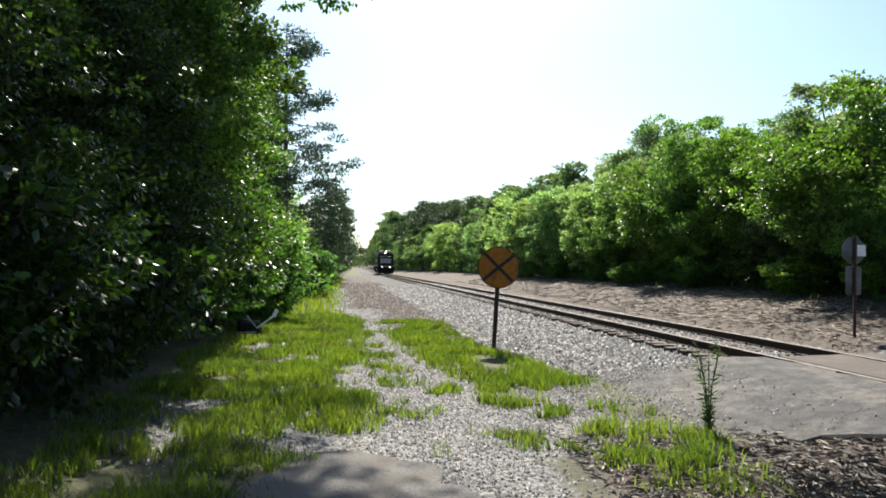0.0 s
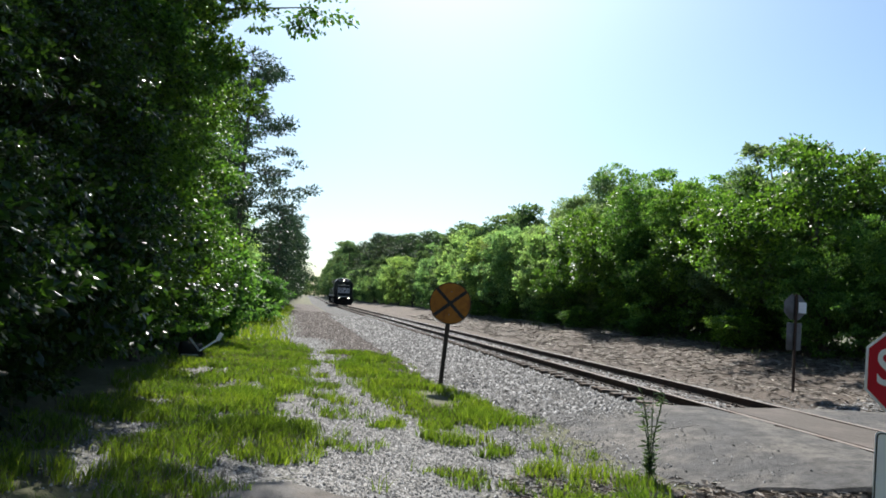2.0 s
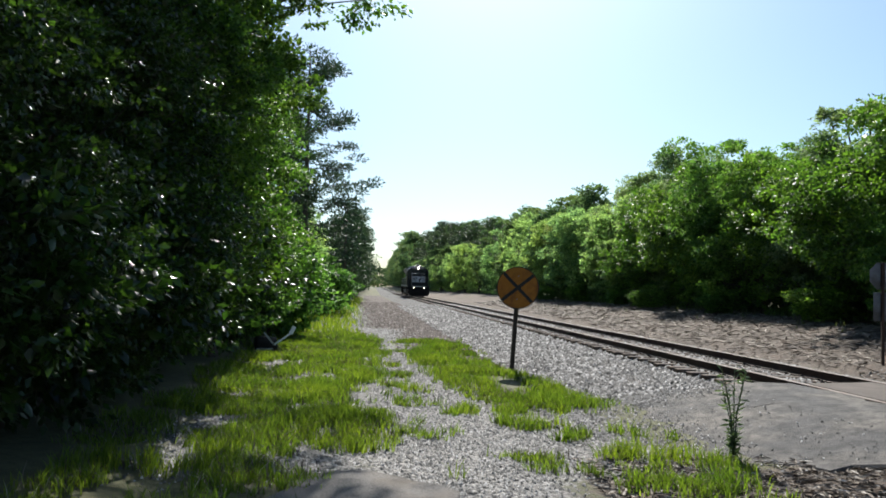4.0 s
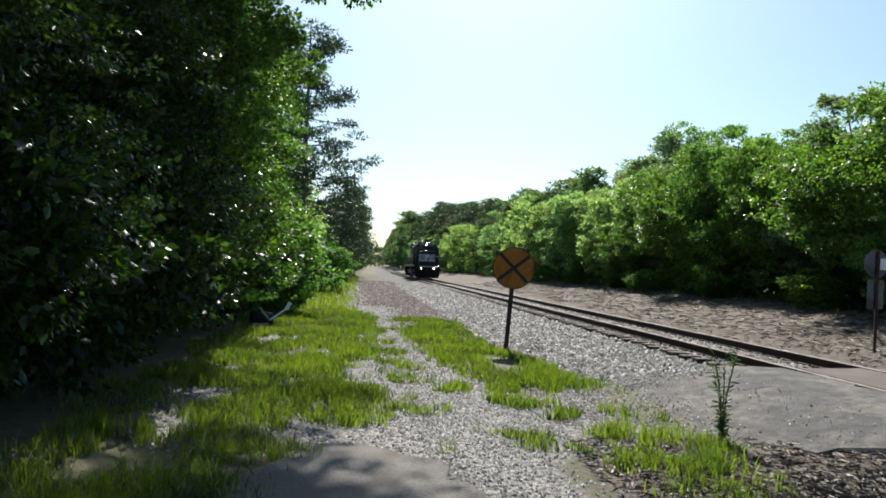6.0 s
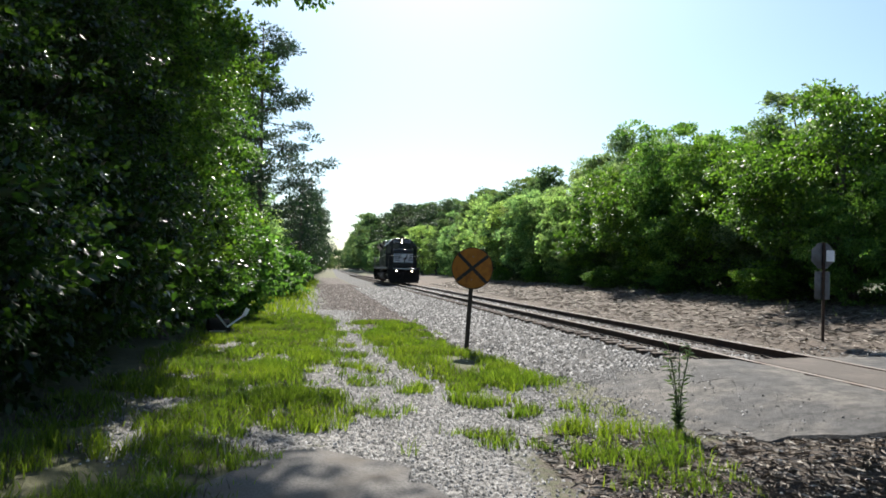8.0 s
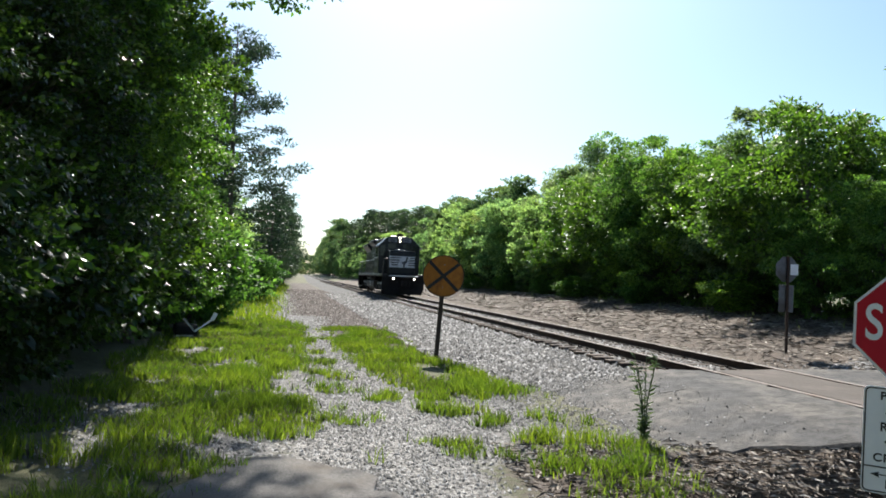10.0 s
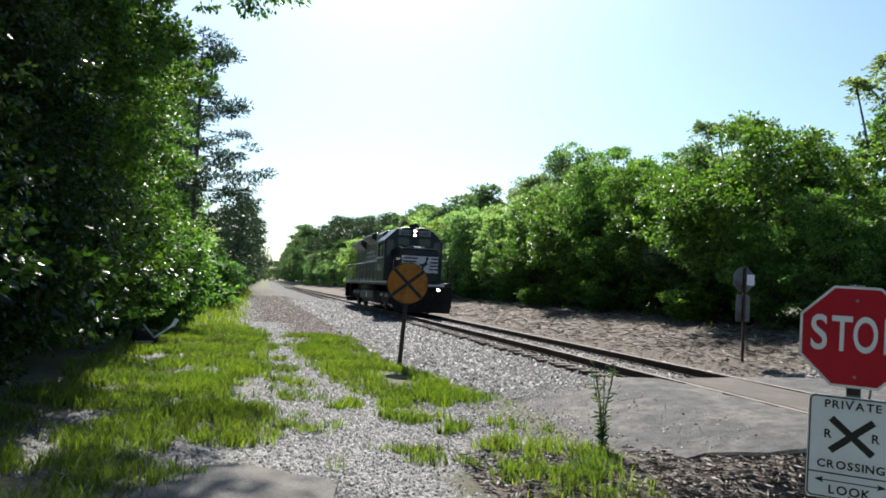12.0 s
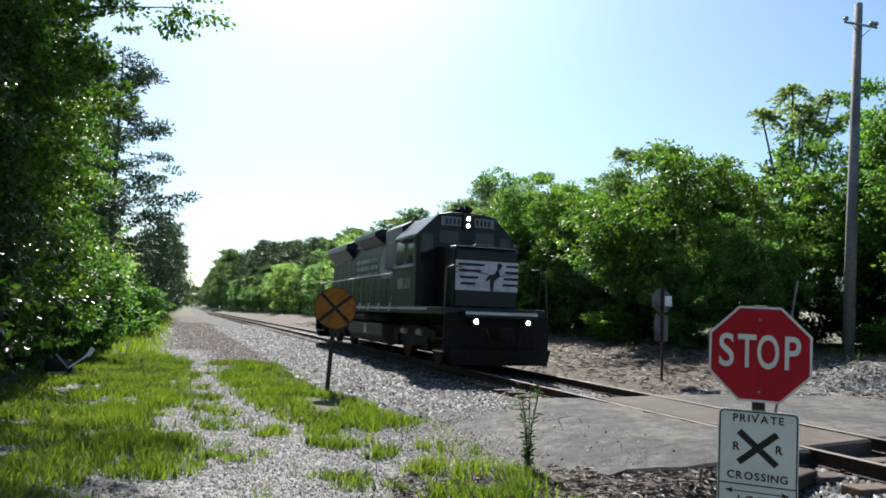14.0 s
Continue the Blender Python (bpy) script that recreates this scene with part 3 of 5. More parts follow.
def build_stop_sign():
    s = thing("stop_sign", pose(-3.824, 3.476, -0.42, 0, 1.2, -40), "red stop sign above a white private crossing plate", "road sign")
    part("post", Geo().prism([(-.04, 0.0), (.04, 0.0), (.04, .014), (.02, .05), (-.02, .05), (-.04, .014)], "z", -0.9, 1.86), M_GREY, s, "grey steel post", 0.003)
    zs, zp = 1.547, 0.877
    stop = part("stop_plate", Geo().prism(ngon(8, 0.305 / math.cos(math.pi / 8), math.pi / 8), "y", -0.008, -0.004), M_WHITE, s, "red octagonal plate with white border")
    stop.matrix_basis = pose(0, 0, zs)
    part("red_field", Geo().prism(ngon(8, 0.29 / math.cos(math.pi / 8), math.pi / 8), "y", -0.0105, -0.0078), M_RED, stop)
    for k, ch in enumerate("STOP"):
        words("letter", ch, 0.3, stop, pose((-0.198, -0.075, 0.05, 0.193)[k], -0.0125, 0.005) @ FACE, M_WHITE, (0.72, 0.62, 0.56, 0.68)[k], 0.004)
    for zz in (0.22, -0.24):
        part("bolt", Geo().prism(ngon(6, 0.01), "y", -0.016, -0.009), M_GREY, stop).matrix_basis = pose(0, 0, zz)
    br = part("bracket", Geo().box(-0.035, 0.035, -0.012, 0.0, -0.02, 0.02), M_BLACK, s, "small dark bracket")
    br.matrix_basis = pose(0, 0, zs - 0.33)

    def rounded(w, h, r):
        return [(sx * (w - r) + r * math.cos(a), sz * (h - r) + r * math.sin(a)) for sx, sz, a0 in ((1, 1, 0), (-1, 1, 90), (-1, -1, 180), (1, -1, 270)) for a in [radians(a0 + 22.5 * k) for k in range(5)]]
    W, H = 0.236, 0.31
    p = part("private_crossing_plate", Geo().prism(rounded(W, H, 0.03), "y", -0.008, -0.004), M_WHITE, s, "white rectangular plate with black writing")
    p.matrix_basis = pose(0, 0, zp)
    o, i = rounded(W - .006, H - .006, 0.028), rounded(W - .014, H - .014, 0.022)
    g = Geo()
    for k in range(len(o)):
        q = (k + 1) % len(o)
        g.add([(o[k][0], -.0095, o[k][1]), (o[q][0], -.0095, o[q][1]), (i[q][0], -.0095, i[q][1]), (i[k][0], -.0095, i[k][1])], [(0, 1, 2, 3)])
    part("border", g, M_BLACK, p)
    for a in (41, -41):
        part("cross_bar", Geo().box(-0.148, 0.148, -0.0115 if a > 0 else -0.0105, -0.0085, -0.02, 0.02), M_BLACK, p).matrix_basis = pose(0, 0, 0.075, 0, a, 0)
    words("letter", "PRIVATE", 0.066, p, pose(0, -0.0095, 0.255) @ FACE, M_BLACK, 1.0, 0.0015)
    words("letter", "R", 0.072, p, pose(-0.125, -0.0095, 0.075) @ FACE, M_BLACK, 0.95, 0.0015)
    words("letter", "R", 0.072, p, pose(0.125, -0.0095, 0.075) @ FACE, M_BLACK, 0.95, 0.0015)
    words("letter", "CROSSING", 0.066, p, pose(0, -0.0095, -0.105) @ FACE, M_BLACK, 1.0, 0.0015)
    part("rule", Geo().box(-W + .008, W - .008, -0.0105, -0.0085, -0.161, -0.153), M_BLACK, p)
    part("arrow", Geo().box(-0.15, 0.15, -0.0105, -0.0085, -0.204, -0.198)
         .prism([(-0.19, -0.201), (-0.14, -0.183), (-0.15, -0.201), (-0.14, -0.219)], "y", -0.0107, -0.0084)
         .prism([(0.19, -0.201), (0.14, -0.183), (0.15, -0.201), (0.14, -0.219)], "y", -0.0107, -0.0084), M_BLACK, p)
    words("letter", "LOOK", 0.072, p, pose(0, -0.0095, -0.255) @ FACE, M_BLACK, 1.0, 0.0015)
    for zz in (0.285, -0.285):
        part("bolt", Geo().prism(ngon(6, 0.009), "y", -0.015, -0.009), M_GREY, p).matrix_basis = pose(0, 0, zz)


def build_far_sign():
    s = thing("crossing_sign", pose(3.17, 14.16, -0.05, 0, 0.3, 3), "grey sign backs on a rusty post across the track", "road sign")
    part("post", Geo().prism([(-.03, 0.0), (.03, 0.0), (.03, .012), (.016, .045), (-.016, .045), (-.03, .012)], "z", -0.3, 2.15), M_RUST, s, "rusty post", 0.002)
    d = part("disc", Geo().prism(ngon(8, 0.3, math.pi / 8), "y", 0.05, 0.056), M_GREYDARK, s, "bare grey back of the plate", 0.003)
    d.matrix_basis = pose(0, 0, 1.86)
    p = part("plate", Geo().box(-0.19, 0.19, 0.05, 0.056, -0.3, 0.3), M_GREYDARK, s, "bare grey back of the plate", 0.003)
    p.matrix_basis = pose(0, 0, 1.22)
    part("sticker", Geo().box(-0.08, 0.12, -0.004, -0.001, -0.12, 0.12), M_WHITE, s, "small white sticker").matrix_basis = pose(0.13, 0, 1.86)


def build_pole():
    x, y = 10.4, 15.6
    z = ground_z(x, y)
    s = thing("utility_pole", pose(x, y, z, 0, 3.1, 0), "tall weathered wooden utility pole with a short crossarm", "utility pole")
    part("pole", Geo().tube([(0, 0, -0.5), (0, 0, 4), (0.02, 0, 10.35)], [0.17, 0.15, 0.11], 12), M_POLE, s, smooth=True)
    a = part("crossarm", Geo().rod((-0.62, 0, 0), (0.62, 0, 0.1), 0.035, 6), M_GREY, s)
    a.matrix_basis = pose(0, -0.12, 9.6)
    for k, zz in ((-0.58, 0), (0.42, 0.08), (0.58, 0.1)):
        part("insulator", Geo().tube([(0, 0, 0), (0, 0, .06), (0, 0, .08), (0, 0, .14), (0, 0, .18)], [.03, .03, .075, .075, .03], 8), M_GREY, a, smooth=True).matrix_basis = pose(k, 0, zz)
    for k in (-1, 1):
        part("brace", Geo().rod((0, 0, -0.35), (k * 0.35, 0, 0.0), 0.012, 5), M_GREY, a)


def build_stick():
    solid("thin_stake", Geo().rod((0, 0, -0.2), (0.5, 0, 2.1), 0.012, 6), M_GREY, pose(-2.25, 5.2, -0.35), "thin pale leaning marker stake", "stake")


build_ballast()
build_track()
build_crossing()
build_yellow_sign()
build_stop_sign()
build_far_sign()
build_pole()
build_stick()


# ---- the locomotive: y = 0 at its front end, rails at z = 0, built to face -Y ----
def build_loco():
    loco = thing("diesel_locomotive", pose(0, 16, 0), "black diesel locomotive with white striped nose and lit headlights", "locomotive")
    L = 17.4
    # frame and walkways
    part("deck", Geo().box(-1.45, 1.45, 0.35, L - 0.35, 1.32, 1.5), M_LOCO, loco, bevel=0.02)
    part("sill_stripe", Geo().box(-1.458, -1.45, 1.5, L - 1.2, 1.42, 1.475), M_LOCOWHITE, loco, "white sill stripe")
    part("sill_stripe", Geo().box(1.45, 1.458, 1.5, L - 1.2, 1.42, 1.475), M_LOCOWHITE, loco, "white sill stripe")
    for front in (True, False):
        y0, sg = (0.0, 1) if front else (L, -1)
        name = "front_pilot" if front else "rear_pilot"
        pil = part(name, Geo().prism([(-1.42, 1.32), (1.42, 1.32), (1.42, 0.45), (1.2, 0.16), (-1.2, 0.16), (-1.42, 0.45)], "y", y0 + sg * 0.25, y0 + sg * 0.36), M_LOCOUNDER, loco, "grimy black pilot plate", 0.015)
        part("anticlimber", Geo().box(-0.98, 0.98, min(y0, y0 + sg * 0.4), max(y0, y0 + sg * 0.4), 1.26, 1.42), M_LOCO, pil, "ribbed anticlimber", 0.02)
        part("white_stripe", Geo().box(-0.97, 0.97, y0 - sg * 0.004 - 0.002, y0 - sg * 0.004 + 0.002, 1.335, 1.405), M_LOCOWHITE, pil)
        plow = Geo().prism([(-1.35, 0.5), (1.35, 0.5), (1.25, 0.12), (-1.25, 0.12)], "y", y0 - sg * 0.02, y0 + sg * 0.06)
        part("plow", plow, M_LOCOUNDER, pil, "black plow blade", 0.01)
        part("coupler", Geo().box(-0.13, 0.13, y0 - sg * 0.42 if sg > 0 else y0, y0 if sg > 0 else y0 + 0.42, 0.76, 1.0).box(-0.2, 0.1, y0 - sg * 0.5 - 0.07, y0 - sg * 0.5 + 0.13, 0.72, 1.04), M_LOCOUNDER, pil, "steel coupler", 0.03)
        for k in (-1, 1):
            part("air_hose", Geo().tube([(k * 0.42, y0 - sg * .02, 1.0), (k * 0.42, y0 - sg * .15, .85), (k * 0.36, y0 - sg * .2, .6), (k * .3, y0 - sg * .17, .48)], [.025] * 4, 6), M_LOCOUNDER, pil, smooth=True)
            st = part("steps", Geo().prism([(y0 + sg * 0.38, 1.4), (y0 + sg * 0.95, 1.4), (y0 + sg * 0.95, 0.35), (y0 + sg * 0.38, 0.35)], "x", k * 1.1, k * 1.14), M_LOCOUNDER, pil, "step well")
            for zz in (0.4, 0.7, 1.0):
                part("tread", Geo().box(min(k * 1.1, k * 1.45), max(k * 1.1, k * 1.45), min(y0 + sg * .38, y0 + sg * .9), max(y0 + sg * .38, y0 + sg * .9), zz, zz + 0.03), M_LOCOWHITE if zz < 0.5 else M_LOCOUNDER, st)
            if front:
                lamp = part("ditch_light", Geo().rod((k * 0.7, 0.16, 1.17), (k * 0.7, -0.03, 1.17), 0.115, 20), M_LOCOUNDER, loco, "lit ditch light")
                part("lens", Geo().rod((k * 0.7, -0.03, 1.17), (k * 0.7, -0.045, 1.17), 0.055, 20), M_LAMP, lamp, "glowing lens")
            # end rails
            part("end_rail", Geo().tube([(k * 1.38, y0 + sg * .33, 0.5), (k * 1.4, y0 + sg * .33, 1.4), (k * 1.36, y0 + sg * .36, 2.45), (k * 1.2, y0 + sg * .36, 2.52), (k * 0.95, y0 + sg * .36, 2.5)], [.024] * 5, 6), M_TANK, pil, smooth=True)
            part("end_rail", Geo().tube([(k * 1.2, y0 + sg * .36, 1.5), (k * 1.2, y0 + sg * .36, 2.5)], [.018] * 2, 6), M_LOCO, pil)
        part("end_chain", Geo().tube([(-0.95, y0 + sg * .36, 2.45), (0, y0 + sg * .36, 2.3), (.95, y0 + sg * .36, 2.45)], [.012] * 3, 5), M_LOCO, pil)
    part("underframe", Geo().box(-0.62, 0.62, 0.5, L - 0.5, 0.7, 1.32), M_LOCOUNDER, loco, "grimy underframe")
    # low nose
    nose = part("nose", Geo().prism([(1.0, 1.5), (1.0, 2.98), (1.12, 3.1), (2.55, 3.16), (2.55, 1.5)], "x", -0.9, 0.9), M_LOCO, loco, "black low nose with white stripes", 0.05)
    # rim in pale grey: the light on the nose's top edge, as colour
    part("lit_rim", Geo().box(-0.86, 0.86, 1.03, 1.1, 3.07, 3.1), M_LOCOGREY, nose)
    # nose emblem: a pale field with horizontal bars and a dark slanted shape
    part("white_field", Geo().box(-.88, .88, 0.990, 0.998, 1.95, 2.72), M_LOCOWHITE, nose, "white striped panel")
    for z0, a, b in ((2.58, .82, .62), (2.42, .80, .58), (2.25, .76, .55), (2.09, .74, .52)):
        part("dark_bar", Geo().prism([(-a, z0), (-.12 - (2.58 - z0) * .5, z0), (-.06 - (2.58 - z0) * .5, z0 + .065), (-a, z0 + .065)], "y", 0.984, 0.9895), M_LOCO, nose)
        part("dark_bar", Geo().prism([(b - .1, z0), (.88, z0), (.88, z0 + .065), (b - .06, z0 + .065)], "y", 0.984, 0.9895), M_LOCO, nose)
    part("emblem", Geo().prism([(.1, 1.96), (.17, 1.96), (.19, 2.2), (.36, 2.34), (.33, 2.5), (.42, 2.62), (.36, 2.7), (.28, 2.66), (.27, 2.5), (.2, 2.4), (.02, 2.34), (-.05, 2.2), (.0, 2.2), (.07, 2.28)], "y", 0.982, 0.9895), M_LOCO, nose, "dark leaping shape")
    part("sand_hatch", Geo().box(-0.25, 0.25, 1.2, 1.5, 3.1, 3.17), M_LOCO, nose, bevel=0.02)
    # cab
    roof = [(-1.45, 1.5), (-1.45, 3.5), (-0.86, 4.08), (-0.5, 4.16), (0.5, 4.16), (0.86, 4.08), (1.45, 3.5), (1.45, 1.5)]
    cab = part("cab", Geo().prism(roof, "y", 2.5, 4.75), M_LOCO, loco, "black crew cab with bevelled roof", 0.03)
    for k in (-1, 1):
        part("number_board", Geo().box(min(k * .2, k * .8), max(k * .2, k * .8), 2.44, 2.5, 3.76, 4.02), M_AMBER, cab, "pale number board", 0.01)
        for j in range(4):
            part("board_mark", Geo().box(k * (.28 + .12 * j) - .03, k * (.28 + .12 * j) + .03, 2.432, 2.439, 3.81, 3.97), M_LOCO, cab)
        part("front_window", Geo().box(min(k * .25, k * .82), max(k * .25, k * .82), 2.488, 2.5, 3.28, 3.62), M_GLASS, cab)
        part("front_window", Geo().box(min(k * 1.0, k * 1.34), max(k * 1.0, k * 1.34), 2.488, 2.5, 2.75, 3.5), M_GLASS, cab)
        for y0, y1 in ((2.75, 3.35), (3.6, 4.4)):
            w = part("side_window", Geo().box(k * 1.452 - .004, k * 1.452 + .004, y0, y1, 2.7, 3.38), M_GLASS, cab)
            part("window_frame", Geo().box(k * 1.458 - .006, k * 1.458 + .006, y0 - .04, y0, 2.66, 3.42).box(k * 1.458 - .006, k * 1.458 + .006, y1, y1 + .04, 2.66, 3.42).box(k * 1.458 - .006, k * 1.458 + .006, y0, y1, 3.38, 3.42).box(k * 1.458 - .006, k * 1.458 + .006, y0, y1, 2.66, 2.7), M_LOCOGREY, w)
        part("armrest", Geo().box(k * 1.5 - .05, k * 1.5 + .05, 2.7, 4.4, 2.6, 2.65), M_LOCOWHITE, cab, "pale armrest")
        part("sunshade", Geo().prism([(k * 1.46, 3.44), (k * 1.72, 3.36), (k * 1.72, 3.34), (k * 1.46, 3.41)], "y", 2.7, 4.4), M_LOCOGREY, cab)
        part("side_number", Geo().box(k * 1.455 - .003, k * 1.455 + .003, 3.0, 4.2, 2.0, 2.3), M_LOCOGREY, cab)
    head = part("headlight", Geo().box(-0.17, 0.17, 2.42, 2.5, 3.68, 4.1), M_LOCO, cab, "twin headlight", 0.03)
    for zz in (3.79, 3.99):
        part("lens", Geo().rod((0, 2.42, zz), (0, 2.405, zz), 0.052, 20), M_LAMP, head, "glowing lens")
    part("marker_panel", Geo().box(-0.3, 0.3, 2.47, 2.5, 3.2, 3.26), M_LOCOGREY, cab)
    horn = part("horn", Geo().tube([(-.1, 3.0, 4.3), (-.1, 2.7, 4.3)], [.03, .07], 8).tube([(.05, 3.0, 4.32), (.05, 2.65, 4.32)], [.03, .08], 8).tube([(.2, 3.0, 4.3), (.2, 2.75, 4.3)], [.03, .06], 8).box(-.2, .3, 2.95, 3.05, 4.14, 4.3), M_LOCOUNDER, cab, "roof horn")
    part("antenna_plate", Geo().box(-0.5, 0.5, 3.4, 4.1, 4.16, 4.22), M_LOCO, cab, bevel=0.02)
    # long hood
    hood_prof = [(-0.88, 1.5), (-0.88, 3.75), (-0.72, 3.92), (0.72, 3.92), (0.88, 3.75), (0.88, 1.5)]
    hood = part("long_hood", Geo().prism(hood_prof, "y", 4.75, 16.3), M_LOCO, loco, "black long engine hood", 0.03)
    part("equipment_box", Geo().prism([(-1.2, 2.7), (-1.2, 3.95), (-0.9, 4.12), (0.9, 4.12), (1.2, 3.95), (1.2, 2.7)], "y", 4.76, 6.6), M_LOCO, hood, bevel=0.03)
    part("brake_hatch", Geo().prism([(-0.9, 3.6), (-1.3, 3.85), (-1.3, 4.05), (-1.1, 4.14), (1.1, 4.14), (1.3, 4.05), (1.3, 3.85), (.9, 3.6)], "y", 7.6, 10.6), M_LOCO, hood, "flared dynamic brake hatch", 0.03)
    part("radiator_hatch", Geo().prism([(-0.9, 3.4), (-1.22, 3.75), (-1.2, 3.98), (-0.9, 4.1), (.9, 4.1), (1.2, 3.98), (1.22, 3.75), (.9, 3.4)], "y", 12.4, 16.2), M_LOCO, hood, "flared radiator section", 0.03)
    for yy in (8.4, 9.8, 13.2, 14.4, 15.6):
        f = part("roof_fan", Geo().tube([(0, yy, 4.08), (0, yy, 4.26), (0, yy, 4.3)], [.55, .55, .5], 20), M_LOCOUNDER, hood)
    part("exhaust_stack", Geo().box(-0.25, 0.25, 11.0, 11.5, 3.9, 4.2), M_LOCOUNDER, hood, bevel=0.02)
    for k in (-1, 1):
        for yy in [5.0 + 0.78 * j for j in range(14)]:
            d = part("hood_door", Geo().box(k * .884 - .012, k * .884 + .012, yy, yy + .72, 1.62, 2.62 if yy < 7 else 3.3), M_LOCO, hood, bevel=0.006)
            part("door_latch", Geo().box(k * .9 - .012, k * .9 + .012, yy + .62, yy + .67, 2.1, 2.25), M_LOCOGREY, d)
        for j in range(9):
            part("radiator_grille", Geo().box(k * .884 - .02, k * .884 + .02, 12.6 + .38 * j, 12.9 + .38 * j, 3.32, 3.4), M_LOCOGREY, hood)
        # writing on the hood, not readable
        for zz in (3.1, 2.84, 2.58):
            part("hood_lettering", Geo().box(k * .905 - .004, k * .905 + .004, 8.6, 11.8, zz, zz + .14), M_LOCOGREY, hood)
        part("hood_emblem", Geo().prism([(6.8, 2.45), (8.2, 2.45), (8.35, 3.0), (7.9, 3.5), (7.0, 3.5)], "x", k * 0.902, k * 0.909), M_LOCOGREY, hood)
        # handrail with stanchions
        part("handrail", Geo().rod((k * 1.42, 4.9, 2.5), (k * 1.42, L - 0.9, 2.5), 0.022, 6), M_LOCOWHITE, loco)
        for j in range(10):
            yy = 4.95 + j * (L - 5.9) / 9
            sta = part("stanchion", Geo().rod((k * 1.42, yy, 1.44), (k * 1.42, yy, 2.5), 0.018, 6), M_LOCOGREY, loco)
            part("stanchion_foot", Geo().box(k * 1.44 - .03, k * 1.44 + .03, yy - .05, yy + .05, 1.36, 1.6), M_LOCOWHITE, sta)
        # tank fittings
        part("air_reservoir", Geo().rod((k * 1.15, 6.2, 1.16), (k * 1.15, 10.9, 1.16), 0.16, 12), M_LOCOUNDER, loco, smooth=True)
    tank = part("fuel_tank", Geo().prism([(-1.32, 0.95), (-1.32, 0.55), (-1.05, 0.3), (1.05, 0.3), (1.32, 0.55), (1.32, 0.95)], "y", 6.2, 10.9), M_TANK, loco, "grey fuel tank", 0.04)
    part("tank_gauge", Geo().box(-1.33, -1.32, 8.2, 8.5, 0.6, 0.9), M_LOCOWHITE, tank)
    for yc in (3.6, 13.6):
        for sg in (-1, 1):
            part("traction_motor", Geo().box(-0.6, 0.6, yc + sg * 0.75 - 0.45, yc + sg * 0.75 + 0.45, 0.22, 0.75), M_LOCOUNDER, loco, "", 0.05)
        truck = part("truck", Geo().box(-0.7, 0.7, yc - 1.6, yc + 1.6, 0.55, 0.9), M_LOCOUNDER, loco, "grimy two-axle truck")
        for k in (-1, 1):
            part("side_frame", Geo().prism([(yc - 1.95, .62), (yc - 1.9, .86), (yc - .8, .98), (yc + .8, .98), (yc + 1.9, .86), (yc + 1.95, .62), (yc + 1.45, .55), (yc + .7, .42), (yc - .7, .42), (yc - 1.45, .55)], "x", k * 1.0, k * 1.12), M_LOCOUNDER, truck, "", 0.03)
            for sg in (-1, 1):
                w = part("wheel", Geo().rod((k * .69, yc + sg * 1.37, .5), (k * .83, yc + sg * 1.37, .5), 0.495, 28).rod((k * .67, yc + sg * 1.37, .5), (k * .69, yc + sg * 1.37, .5), 0.53, 28), M_RUST, truck, "worn steel wheel")
                part("axle_box", Geo().box(min(k * 1.05, k * 1.2), max(k * 1.05, k * 1.2), yc + sg * 1.37 - .17, yc + sg * 1.37 + .17, .36, .68), M_LOCOUNDER, w, "", 0.03)
                part("brake_cylinder", Geo().rod((k * 1.13, yc + sg * .5, .8), (k * 1.13, yc + sg * .95, .8), .09, 10), M_LOCOGREY, truck)
    return loco


LOCO = build_loco()


# ---- trees ----
def unit(a):
    return a / (np.linalg.norm(a, axis=-1)[..., None] + 1e-9)


def crown_points(rng, boughs, sprays, per, centre, radii, bough_r, spray_r, shell=0.5, low=-1.0):
    """Leaves in sprays, sprays on boughs, boughs over a lumpy crown; returns places, the way out, and the boughs."""
    d = unit(rng.normal(0, 1, (boughs * 5, 3)))
    d = d[d[:, 2] > low][:boughs]
    r = rng.uniform(shell, 1.0, len(d)) ** 0.6 * (1 + rng.normal(0, 0.13, len(d)))
    c = np.array(centre) + d * r[:, None] * (np.array(radii) - 0.6 * bough_r)
    size = bough_r * rng.uniform(0.55, 1.3, len(c))
    o = unit(unit(rng.normal(0, 1, (len(c), sprays, 3))) + 0.55 * d[:, None, :] + np.array((0, 0, 0.3)))
    reach = rng.uniform(0.3, 1.0, (len(c), sprays, 1)) ** 0.5
    sp = c[:, None, :] + o * reach * np.array((1, 1, 0.72)) * size[:, None, None]
    off = unit(rng.normal(0, 1, (len(c), sprays, per, 3))) * rng.uniform(0.1, 1.0, (len(c), sprays, per, 1)) ** 0.6
    sr = spray_r * rng.uniform(0.6, 1.4, (len(c), sprays, 1, 1))
    pts = sp[:, :, None, :] + off * sr * np.array((1, 1, 0.42))
    out = off * 0.7 + o[:, :, None, :] * 0.6
    return pts.reshape(-1, 3), out.reshape(-1, 3), c


